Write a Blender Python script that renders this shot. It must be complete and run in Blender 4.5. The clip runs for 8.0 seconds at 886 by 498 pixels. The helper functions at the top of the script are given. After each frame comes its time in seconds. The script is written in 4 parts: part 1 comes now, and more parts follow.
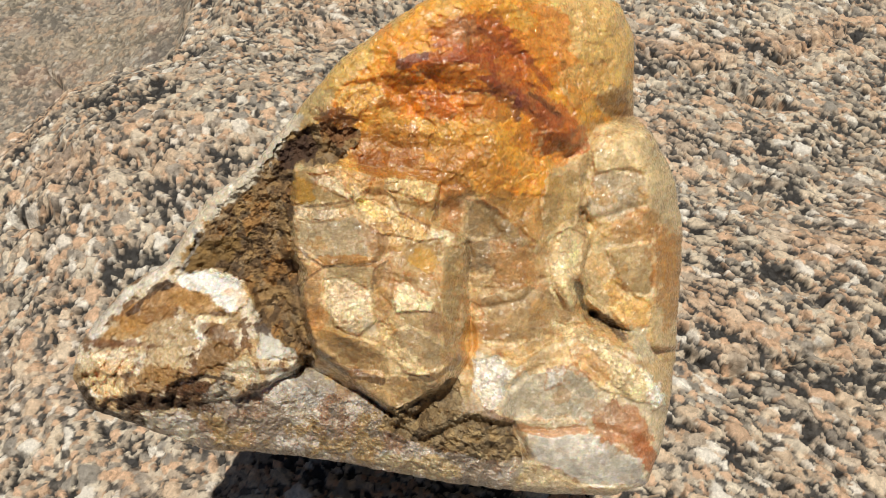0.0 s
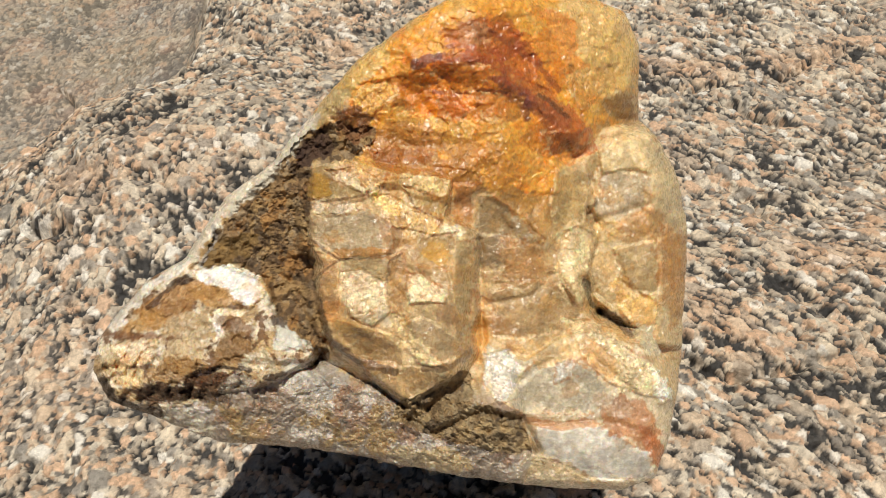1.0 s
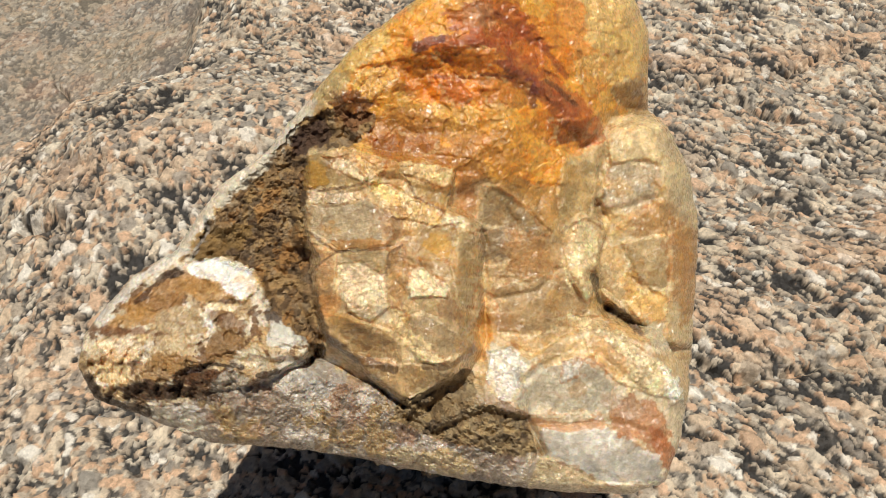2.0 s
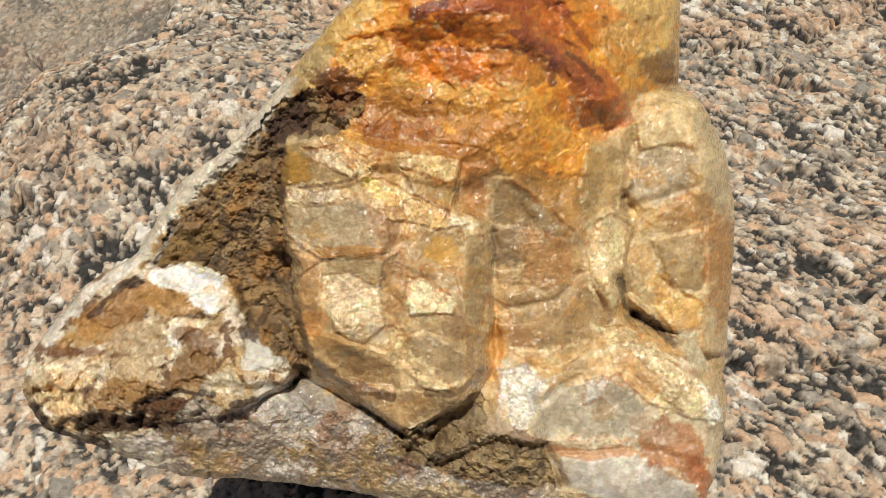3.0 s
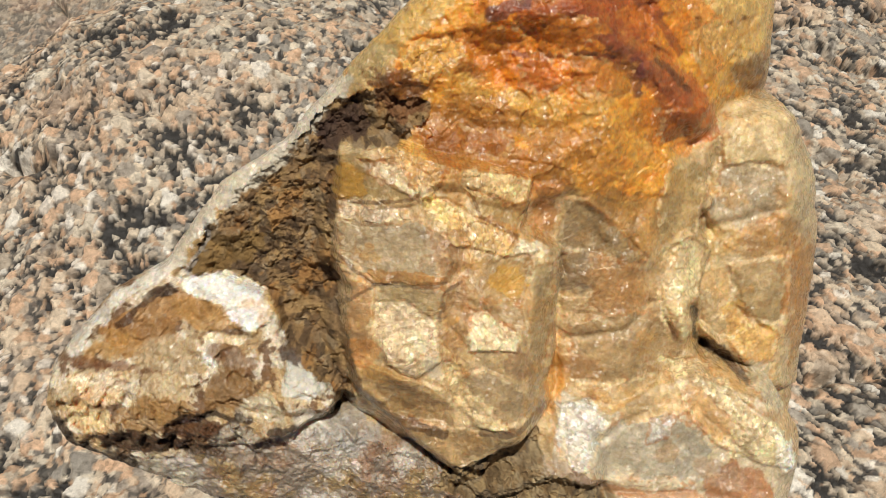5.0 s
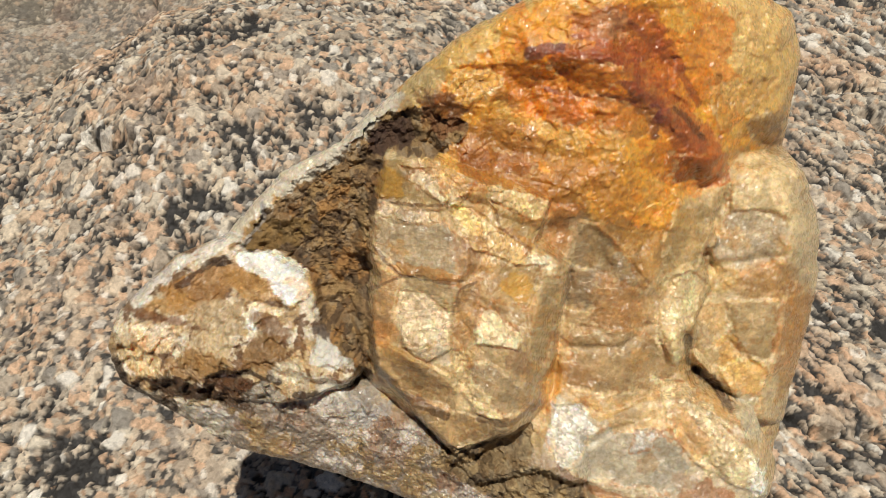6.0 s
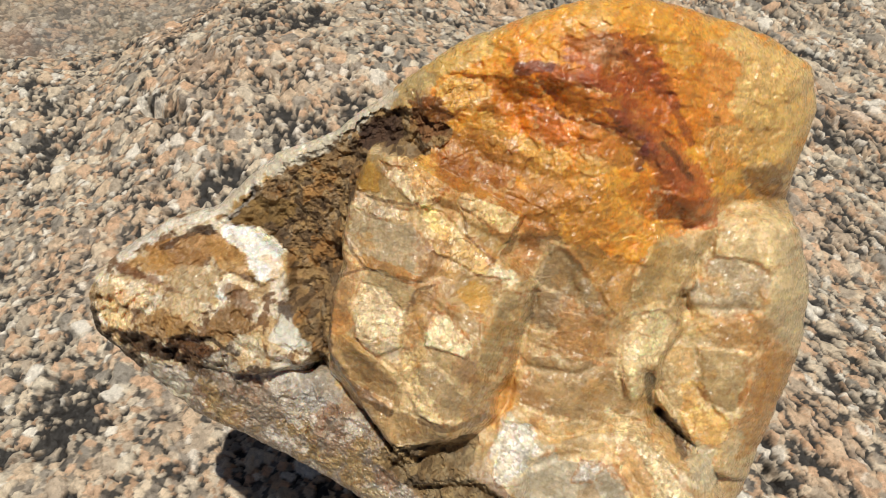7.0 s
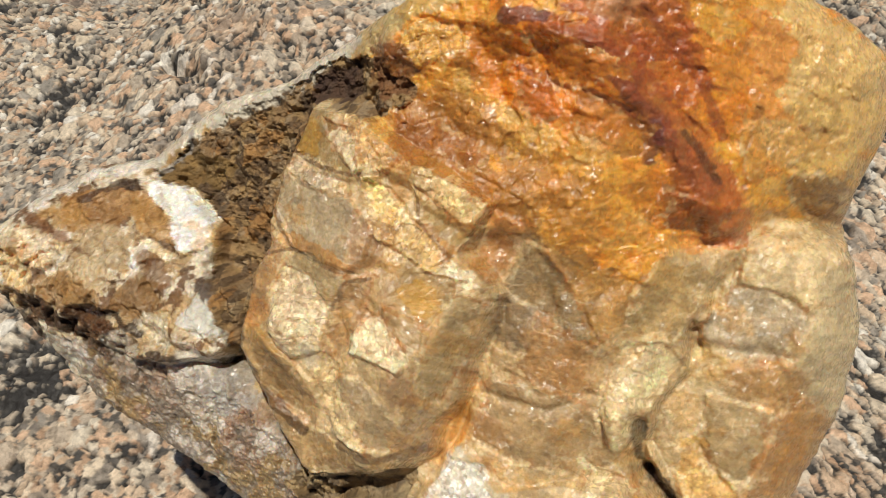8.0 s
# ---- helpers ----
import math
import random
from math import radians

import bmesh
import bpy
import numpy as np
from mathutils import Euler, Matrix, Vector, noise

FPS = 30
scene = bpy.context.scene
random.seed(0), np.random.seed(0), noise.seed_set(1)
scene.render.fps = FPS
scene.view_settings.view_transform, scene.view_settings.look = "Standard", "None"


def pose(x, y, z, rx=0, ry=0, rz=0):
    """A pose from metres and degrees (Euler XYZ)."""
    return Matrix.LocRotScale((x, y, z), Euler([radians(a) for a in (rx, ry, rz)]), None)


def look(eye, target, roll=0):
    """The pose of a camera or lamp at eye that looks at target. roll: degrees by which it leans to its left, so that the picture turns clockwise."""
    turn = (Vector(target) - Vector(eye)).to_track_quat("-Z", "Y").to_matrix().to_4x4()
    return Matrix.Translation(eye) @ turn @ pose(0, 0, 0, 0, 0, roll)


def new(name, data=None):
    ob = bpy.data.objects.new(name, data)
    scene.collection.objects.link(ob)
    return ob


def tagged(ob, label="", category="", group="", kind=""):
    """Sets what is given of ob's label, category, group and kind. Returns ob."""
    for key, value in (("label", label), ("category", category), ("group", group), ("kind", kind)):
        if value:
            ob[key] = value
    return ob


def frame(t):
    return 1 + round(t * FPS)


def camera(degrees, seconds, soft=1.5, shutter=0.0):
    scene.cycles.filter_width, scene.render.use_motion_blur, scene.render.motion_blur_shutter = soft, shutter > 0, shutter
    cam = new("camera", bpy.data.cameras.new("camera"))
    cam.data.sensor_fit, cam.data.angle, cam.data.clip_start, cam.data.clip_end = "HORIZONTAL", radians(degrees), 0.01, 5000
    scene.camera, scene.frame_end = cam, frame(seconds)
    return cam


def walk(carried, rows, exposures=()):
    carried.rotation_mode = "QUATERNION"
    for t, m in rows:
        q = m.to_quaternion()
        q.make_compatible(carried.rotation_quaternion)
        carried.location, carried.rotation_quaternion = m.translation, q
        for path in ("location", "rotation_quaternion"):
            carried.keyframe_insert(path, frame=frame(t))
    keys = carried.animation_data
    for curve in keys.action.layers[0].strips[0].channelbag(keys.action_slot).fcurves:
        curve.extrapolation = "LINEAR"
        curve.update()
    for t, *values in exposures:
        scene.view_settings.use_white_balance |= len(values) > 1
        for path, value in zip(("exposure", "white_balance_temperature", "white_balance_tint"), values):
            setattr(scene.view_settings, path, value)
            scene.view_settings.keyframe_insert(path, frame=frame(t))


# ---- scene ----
cam = camera(60.38, 8.0, soft=0.5)
# seconds, eye, then yaw to the left, pitch and roll in degrees
PATH = [
    (0, 0.00041, -0.00039, 0.25976, 0.241, -53.988, -0.294),
    (0.5, -0.00052, -0.00272, 0.25655, 0.396, -52.977, -0.435),
    (1, -0.00158, -0.00807, 0.25952, 0.506, -52.042, -0.378),
    (1.5, -0.00101, -0.00809, 0.25861, 0.619, -51.622, -0.273),
    (1.7, -0.00155, -0.00782, 0.25681, 0.546, -51.642, -0.190),
    (3, -0.00398, 0.01382, 0.23937, -0.343, -54.554, 0.107),
    (3.5, -0.00912, 0.02269, 0.23675, -0.999, -56.181, 0.412),
    (4, -0.01168, 0.02999, 0.23316, -1.139, -57.599, 0.651),
    (4.5, -0.01664, 0.03002, 0.22841, -0.354, -58.369, 0.840),
    (4.7, -0.01464, 0.03188, 0.23107, 0.326, -58.474, 0.927),
    (5.8, -0.00816, 0.01983, 0.24521, 6.817, -57.062, 1.973),
    (6, -0.00695, 0.01952, 0.24712, 8.192, -56.775, 2.496),
    (6.5, 0.00282, 0.01426, 0.24713, 12.050, -56.100, 3.706),
    (7, 0.00807, 0.02087, 0.24777, 15.947, -55.949, 4.708),
    (7.5, 0.01741, 0.02908, 0.23743, 19.780, -56.082, 5.146),
    (8, 0.01771, 0.03941, 0.22623, 23.117, -56.274, 5.113),
]


def aimed(x, y, z, yaw, pitch, roll):
    ya, pi = radians(yaw), radians(pitch)
    ahead = Vector((-math.sin(ya) * math.cos(pi), math.cos(ya) * math.cos(pi), math.sin(pi)))
    eye = Vector((x, y, z))
    return look(eye, eye + ahead, roll)


walk(cam, [(t, aimed(*row)) for t, *row in PATH], [(0, -0.1), (0.7, -0.03), (1.7, -0.04), (3, -0.1), (4, -0.15), (5, -0.15), (7, -0.14), (8, -0.18)])

# ---- light: a high midday sun and a clear sky ----
SUN_FROM = Vector((0.03, -0.06, 1.0)).normalized()
elevation = math.asin(SUN_FROM.z)
world = bpy.data.worlds.new("sky")
scene.world = world
world.use_nodes = True
wn = world.node_tree.nodes
sky = wn.new("ShaderNodeTexSky")
sky.sky_type, sky.sun_disc = "NISHITA", False
sky.sun_elevation, sky.sun_rotation = elevation, math.atan2(SUN_FROM.x, SUN_FROM.y)
wn["Background"].inputs["Strength"].default_value = 0.022
world.node_tree.links.new(sky.outputs[0], wn["Background"].inputs["Color"])
lamp = bpy.data.lights.new("sun", "SUN")
lamp.energy, lamp.angle, lamp.color = 4.25, radians(0.53), (1.0, 0.94, 0.82)
new("sun", lamp).matrix_world = look(SUN_FROM * 5, (0, 0, 0))
scene.view_settings.exposure = 0.0


# ---- noise on arrays ----
TABLE = np.random.RandomState(7).rand(8, 256, 256)


def value_noise(x, y, seed=0):
    """Smooth noise, -1 to 1, one lump per unit."""
    x, y = x + 17.3 * seed, y - 9.1 * seed
    xi, yi = np.floor(x).astype(int), np.floor(y).astype(int)
    fx, fy = x - xi, y - yi
    fx, fy = fx ** 3 * (fx * (fx * 6 - 15) + 10), fy ** 3 * (fy * (fy * 6 - 15) + 10)
    tab = TABLE[seed % 8]
    a, b = tab[xi & 255, yi & 255], tab[(xi + 1) & 255, yi & 255]
    c, d = tab[xi & 255, (yi + 1) & 255], tab[(xi + 1) & 255, (yi + 1) & 255]
    return 2 * ((a * (1 - fx) + b * fx) * (1 - fy) + (c * (1 - fx) + d * fx) * fy) - 1


def fbm(x, y, size, octaves=4, seed=0, gain=0.5):
    total, amp, norm = 0, 1.0, 0.0
    for n in range(octaves):
        ca, sa = math.cos(0.6 + n), math.sin(0.6 + n)
        total = total + amp * value_noise((ca * x - sa * y) / size, (sa * x + ca * y) / size, seed + n)
        norm += amp
        amp *= gain
        size *= 0.5
    return total / norm


def cells(x, y, size, seed=0):
    """Nearest and second distance to scattered seeds, two numbers for the nearest, and the way to it."""
    x, y = x / size, y / size
    xi, yi = np.floor(x).astype(int), np.floor(y).astype(int)
    near = np.full(x.shape, 9.0)
    second = near.copy()
    pick, other, ox, oy = (np.zeros(x.shape) for _ in range(4))
    for i in (-1, 0, 1):
        for j in (-1, 0, 1):
            u, v = (xi + i) & 255, (yi + j) & 255
            dx = xi + i + TABLE[seed % 8][u, v] - x
            dy = yi + j + TABLE[(seed + 1) % 8][u, v] - y
            d = np.sqrt(dx * dx + dy * dy)
            closer = d < near
            second = np.where(closer, near, np.minimum(second, d))
            pick = np.where(closer, TABLE[(seed + 2) % 8][u, v], pick)
            other = np.where(closer, TABLE[(seed + 3) % 8][u, v], other)
            ox, oy = np.where(closer, dx, ox), np.where(closer, dy, oy)
            near = np.minimum(near, d)
    return near * size, second * size, pick, other, ox * size, oy * size


def broken(x, y, size, lean, seed=0, crisp=11.0):
    """Broken faces of uneven size, each a plane that leans at random, with narrow worn steps between them."""
    turn = 0.5 + 0.7 * seed
    gx, gy = (x * math.cos(turn) - y * math.sin(turn)) / size, (x * math.sin(turn) + y * math.cos(turn)) / size
    xi, yi = np.floor(gx).astype(int), np.floor(gy).astype(int)
    total, weight = 0.0, 1e-12
    for i in (-1, 0, 1):
        for j in (-1, 0, 1):
            u, v = (xi + i) & 255, (yi + j) & 255
            dx = gx - xi - i - TABLE[seed % 8][u, v]
            dy = gy - yi - j - TABLE[(seed + 1) % 8][u, v]
            plane = (2 * TABLE[(seed + 2) % 8][u, v] - 1) * dx + (2 * TABLE[(seed + 3) % 8][u, v] - 1) * dy
            plane = plane + 0.25 * (TABLE[(seed + 4) % 8][u, v] - 0.5)
            k = np.exp(-crisp * (dx * dx + dy * dy) * (0.7 + 0.6 * TABLE[(seed + 5) % 8][u, v]))
            total, weight = total + k * plane, weight + k
    return lean * size * total / weight


def step(lo, hi, v):
    k = np.clip((v - lo) / (hi - lo), 0, 1)
    return k * k * (3 - 2 * k)


def line_distance(x, y, pts):
    best = np.full(x.shape, 1e3)
    for (ax, ay), (bx, by) in zip(pts, pts[1:]):
        ux, uy = bx - ax, by - ay
        k = np.clip(((x - ax) * ux + (y - ay) * uy) / (ux * ux + uy * uy), 0, 1)
        best = np.minimum(best, np.hypot(x - ax - k * ux, y - ay - k * uy))
    return best


def inside_by(x, y, pts):
    """How far inside a closed outline a place lies; minus outside."""
    ring = list(pts) + [pts[0]]
    d = line_distance(x, y, ring)
    odd = np.zeros(x.shape, bool)
    for (ax, ay), (bx, by) in zip(ring, ring[1:]):
        if ay == by:
            continue
        odd ^= ((ay > y) != (by > y)) & (x < (bx - ax) * (y - ay) / (by - ay) + ax)
    return np.where(odd, d, -d)


def soft_max(a, b, k):
    h = np.clip(0.5 + 0.5 * (a - b) / k, 0, 1)
    return b * (1 - h) + a * h + k * h * (1 - h)


def soft_min(a, b, k):
    return -soft_max(-a, -b, k)


def sheet(name, co, quads, material, parent=None, label="", attrs=()):
    """Links one smooth mesh from arrays of places and corner numbers; attrs: (name, numbers) per place."""
    used, faces = np.unique(quads, return_inverse=True)
    faces = faces.reshape(quads.shape)
    me = bpy.data.meshes.new(name)
    me.vertices.add(len(used))
    me.vertices.foreach_set("co", co[used].astype(np.float32).ravel())
    me.loops.add(faces.size)
    me.loops.foreach_set("vertex_index", faces.astype(np.int32).ravel())
    me.polygons.add(len(faces))
    me.polygons.foreach_set("loop_start", np.arange(0, faces.size, 4, dtype=np.int32))
    me.polygons.foreach_set("use_smooth", np.ones(len(faces), bool))
    me.update(calc_edges=True)
    for key, values in attrs:
        if values.ndim == 2:
            at = me.attributes.new(key, "FLOAT_COLOR", "POINT")
            at.data.foreach_set("color", np.c_[values[used], np.ones(len(used))].astype(np.float32).ravel())
        else:
            at = me.attributes.new(key, "FLOAT", "POINT")
            at.data.foreach_set("value", values[used].astype(np.float32))
    me.materials.append(material)
    ob = new(name, me)
    ob.parent = parent
    if label:
        ob["label"] = label
    return ob


# ---- materials ----
def material(name):
    m = bpy.data.materials.new(name)
    m.use_nodes = True
    nt = m.node_tree
    return m, nt.nodes, nt.links, nt.nodes["Principled BSDF"]


def node(nodes, kind, **sets):
    n = nodes.new(kind)
    for key, value in sets.items():
        n.inputs[key].default_value = value
    return n


def maths(nodes, links, op, a, b=None, c=None, clamp=False):
    n = nodes.new("ShaderNodeMath")
    n.operation, n.use_clamp = op, clamp
    for i, v in enumerate((a, b, c)):
        if v is None:
            continue
        if isinstance(v, (int, float)):
            n.inputs[i].default_value = v
        else:
            links.new(v, n.inputs[i])
    return n.outputs[0]


def blend(nodes, links, how, fac, a, b):
    n = nodes.new("ShaderNodeMix")
    n.data_type, n.blend_type = "RGBA", how
    for i, v in ((0, fac), (6, a), (7, b)):
        if isinstance(v, (int, float)):
            n.inputs[i].default_value = v
        elif isinstance(v, tuple):
            n.inputs[i].default_value = (*v, 1)
        else:
            links.new(v, n.inputs[i])
    return n.outputs[2]


def ramp(nodes, links, fac, stops, hard=False):
    n = nodes.new("ShaderNodeValToRGB")
    el = n.color_ramp.elements
    while len(el) < len(stops):
        el.new(0.5)
    for e, (at, col) in zip(el, stops):
        e.position, e.color = at, (*col, 1)
    n.color_ramp.interpolation = "CONSTANT" if hard else "LINEAR"
    links.new(fac, n.inputs[0])
    return n.outputs[0]


def sparkle(n, l, co, normal, scales, amount):
    """Tilts each small crystal face its own way."""
    for scale in scales:
        v = node(n, "ShaderNodeTexVoronoi", Scale=scale)
        l.new(co, v.inputs["Vector"])
        add = n.new("ShaderNodeVectorMath")
        add.operation = "MULTIPLY_ADD"
        centre = n.new("ShaderNodeVectorMath")
        centre.operation = "SUBTRACT"
        l.new(v.outputs["Color"], centre.inputs[0])
        centre.inputs[1].default_value = (0.5, 0.5, 0.5)
        l.new(centre.outputs[0], add.inputs[0])
        add.inputs[1].default_value = (amount, amount, amount)
        l.new(normal, add.inputs[2])
        unit = n.new("ShaderNodeVectorMath")
        unit.operation = "NORMALIZE"
        l.new(add.outputs[0], unit.inputs[0])
        normal = unit.outputs[0]
    return normal


def quartz():
    """Stained vein quartz: waxy, a little translucent, sugary where it broke rough, with glinting grain."""
    m, n, l, p = material("stained_quartz")
    at, earth, sweet = (n.new("ShaderNodeAttribute") for _ in range(3))
    at.attribute_name, earth.attribute_name, sweet.attribute_name = "stain_shade", "earth", "sugar"
    co = n.new("ShaderNodeTexCoord").outputs["Object"]
    grain = node(n, "ShaderNodeTexNoise", Scale=1500.0, Detail=5.0, Roughness=0.75)
    cloud = node(n, "ShaderNodeTexNoise", Scale=330.0, Detail=6.0, Roughness=0.65)
    lump = node(n, "ShaderNodeTexVoronoi", Scale=1900.0)
    for t in (grain, cloud, lump):
        l.new(co, t.inputs["Vector"])
    one = n.new("ShaderNodeSeparateColor")
    l.new(lump.outputs["Color"], one.inputs[0])
    tone = ramp(n, l, cloud.outputs[0], [(0.32, (0.70, 0.64, 0.56)), (0.5, (1, 1, 1)), (0.7, (1.15, 1.15, 1.12))])
    col = blend(n, l, "MULTIPLY", 0.6, at.outputs["Color"], tone)
    fine = ramp(n, l, grain.outputs[0], [(0.32, (0.76, 0.71, 0.62)), (0.5, (1.0, 1.0, 1.0)), (0.68, (1.15, 1.15, 1.15))])
    col = blend(n, l, "MULTIPLY", maths(n, l, "MULTIPLY_ADD", sweet.outputs["Fac"], 0.5, 0.3), col, fine)
    # crystal tone; its whitest flecks stand in for sparkle, densest where sugary
    bits = ramp(n, l, one.outputs[0], [(0.0, (0.64, 0.58, 0.50)), (0.4, (0.98, 0.97, 0.95)), (0.75, (1.12, 1.12, 1.12)), (1.0, (1.7, 1.72, 1.8))])
    col = blend(n, l, "MULTIPLY", maths(n, l, "MULTIPLY_ADD", sweet.outputs["Fac"], 0.6, 0.1), col, bits)
    l.new(col, p.inputs["Base Color"])
    l.new(maths(n, l, "MULTIPLY_ADD", earth.outputs["Fac"], 0.45, 0.4), p.inputs["Roughness"])
    p.inputs["Specular IOR Level"].default_value = 0.45
    l.new(maths(n, l, "MULTIPLY_ADD", earth.outputs["Fac"], -0.46, 0.46, clamp=True), p.inputs["Subsurface Weight"])
    p.inputs["Subsurface Radius"].default_value = (1.0, 0.6, 0.3)
    p.inputs["Subsurface Scale"].default_value = 0.0025
    h = maths(n, l, "MULTIPLY_ADD", cloud.outputs[0], 1.2, grain.outputs[0])
    h = maths(n, l, "MULTIPLY_ADD", one.outputs[1], maths(n, l, "MULTIPLY", sweet.outputs["Fac"], 0.5), h)
    b = node(n, "ShaderNodeBump", Strength=0.6, Distance=0.0007)
    l.new(h, b.inputs["Height"])
    l.new(maths(n, l, "MULTIPLY_ADD", earth.outputs["Fac"], 0.5, 0.34), b.inputs["Strength"])
    l.new(sparkle(n, l, co, b.outputs[0], (800.0,), 0.14), p.inputs["Normal"])
    # glassy crystal faces on top, each with its own glint, denser where the break is sugary
    clean = maths(n, l, "MULTIPLY_ADD", earth.outputs["Fac"], -0.95, 1.0, clamp=True)
    l.new(maths(n, l, "MULTIPLY", maths(n, l, "MULTIPLY_ADD", sweet.outputs["Fac"], 0.2, 0.8), clean), p.inputs["Coat Weight"])
    p.inputs["Coat IOR"].default_value = 1.55
    l.new(maths(n, l, "MULTIPLY_ADD", one.outputs[2], 0.26, 0.13), p.inputs["Coat Roughness"])
    faint = node(n, "ShaderNodeBump", Strength=0.2, Distance=0.0006)
    l.new(h, faint.inputs["Height"])
    # the crystal grain is drawn out along the break
    flow = node(n, "ShaderNodeMapping", Rotation=(0.0, 0.0, 0.5), Scale=(1.0, 0.45, 1.0))
    l.new(co, flow.inputs["Vector"])
    l.new(sparkle(n, l, flow.outputs[0], faint.outputs[0], (350.0, 900.0, 2000.0), 0.58), p.inputs["Coat Normal"])
    return m


def granite():
    """Coarse granite: each grain has its own colour; fine mottling and glints on top."""
    m, n, l, p = material("granite")
    co = n.new("ShaderNodeTexCoord").outputs["Object"]
    at = n.new("ShaderNodeAttribute")
    at.attribute_name = "grain"
    cloud = node(n, "ShaderNodeTexNoise", Scale=420.0, Detail=5.0, Roughness=0.7)
    fine = node(n, "ShaderNodeTexNoise", Scale=1200.0, Detail=3.0, Roughness=0.7)
    for t in (cloud, fine):
        l.new(co, t.inputs["Vector"])
    tone = ramp(n, l, cloud.outputs[0], [(0.30, (0.55, 0.52, 0.50)), (0.46, (1, 1, 1)), (0.70, (1.2, 1.18, 1.15))])
    col = blend(n, l, "MULTIPLY", 0.6, at.outputs["Color"], tone)
    speck = ramp(n, l, fine.outputs[0], [(0.33, (0.6, 0.58, 0.56)), (0.66, (1.2, 1.2, 1.2))])
    col = blend(n, l, "MULTIPLY", 0.3, col, speck)
    crumb = node(n, "ShaderNodeTexVoronoi", Scale=760.0)
    l.new(co, crumb.inputs["Vector"])
    one = n.new("ShaderNodeSeparateColor")
    l.new(crumb.outputs["Color"], one.inputs[0])
    grit = ramp(n, l, one.outputs[0], [(0.0, (0.50, 0.48, 0.46)), (0.25, (0.92, 0.91, 0.90)), (0.7, (1.1, 1.09, 1.07)), (1.0, (1.45, 1.43, 1.40))])
    col = blend(n, l, "MULTIPLY", 0.45, col, grit)
    l.new(col, p.inputs["Base Color"])
    p.inputs["Roughness"].default_value = 0.5
    p.inputs["Specular IOR Level"].default_value = 0.45
    h = maths(n, l, "MULTIPLY_ADD", cloud.outputs[0], 2.0, fine.outputs[0])
    h = maths(n, l, "MULTIPLY_ADD", one.outputs[1], 0.8, h)
    b = node(n, "ShaderNodeBump", Strength=0.5, Distance=0.0009)
    l.new(h, b.inputs["Height"])
    l.new(sparkle(n, l, co, b.outputs[0], (420.0,), 0.5), p.inputs["Normal"])
    return m


QUARTZ, GRANITE = quartz(), granite()


# ---- the granite outcrop ----
def spaced(marks, steps, far):
    """Even steps between the marks, then ever wider ones out to far on both sides."""
    mid = np.concatenate([np.arange(a, b, s) for a, b, s in zip(marks, marks[1:], steps)])
    lead = [steps[0] * 1.3 ** n for n in range(1, 70)]
    tail = [steps[-1] * 1.3 ** n for n in range(1, 70)]
    lead, tail = np.cumsum(lead), np.cumsum(tail)
    return np.r_[mid[0] - lead[lead < far][::-1], mid, mid[-1] + tail[tail < far]]


def grains(u, v, patch):
    """Relief in metres and colour of packed grains: large feldspars, smaller grains between them, black mica in the gaps."""
    high = np.zeros(u.shape)
    col = np.empty((*u.shape, 3))

    def palette(pick, colours):
        table = np.array(colours)
        return table[np.minimum((pick * len(table)).astype(int), len(table) - 1)]

    s1, s2, sp, so, _, _ = cells(u, v, 0.0018, 4)
    m1, m2, mp, mo, _, _ = cells(u, v, 0.0031, 1)
    b1, b2, bp, bo, _, _ = cells(u, v, 0.0060, 3)
    grey = [(0.26, 0.23, 0.19), (0.46, 0.39, 0.31), (0.06, 0.055, 0.05), (0.56, 0.50, 0.41), (0.40, 0.27, 0.18), (0.10, 0.09, 0.08), (0.54, 0.40, 0.28), (0.18, 0.16, 0.14)]
    pale = [(0.68, 0.58, 0.45), (0.64, 0.44, 0.30), (0.76, 0.72, 0.65), (0.46, 0.39, 0.31), (0.62, 0.49, 0.36), (0.30, 0.275, 0.24), (0.60, 0.42, 0.29), (0.66, 0.59, 0.48), (0.36, 0.325, 0.28)]
    col[:] = palette(sp, grey)
    high += 0.0006 * np.minimum(1, (s2 - s1) / 0.0007) * (0.4 + 0.6 * so)
    # mica
    k = patch + 0.60 * (sp - 0.5) + 0.35 * (mp - 0.5)
    dark = step(0.10, 0.14, k)
    # middle grains
    mid = (mo > 0.45) * step(0.0001, 0.0006, m2 - m1) * (1 - step(0.10, 0.22, patch + 0.4 * (mp - 0.5)))
    dome = 0.2 * np.sqrt(np.maximum(0, 1 - (m1 / 0.0026) ** 2)) + 0.8 * np.minimum(1, (m2 - m1) / 0.0011)
    col = col * (1 - mid[..., None]) + palette(mp, pale) * mid[..., None]
    high = high * (1 - mid) + mid * (0.0003 + 0.0008 * dome * (0.4 + 0.9 * bo))
    # large grains
    big = (bo > 0.78) * step(0.0002, 0.0009, b2 - b1) * (1 - step(0.12, 0.25, patch + 0.3 * (bp - 0.5)))
    dome = 0.2 * np.sqrt(np.maximum(0, 1 - (b1 / 0.0051) ** 2)) + 0.8 * np.minimum(1, (b2 - b1) / 0.0018)
    col = col * (1 - big[..., None]) + palette(bp, pale) * big[..., None]
    high = high * (1 - big) + big * (0.0005 + 0.0012 * dome * (0.4 + 0.8 * mo))
    dark = dark * (1 - 0.9 * big) * (1 - 0.75 * mid)
    col = col * (1 - dark[..., None]) + np.array((0.03, 0.028, 0.027)) * dark[..., None]
    high = high - 0.0014 * dark
    return high, col


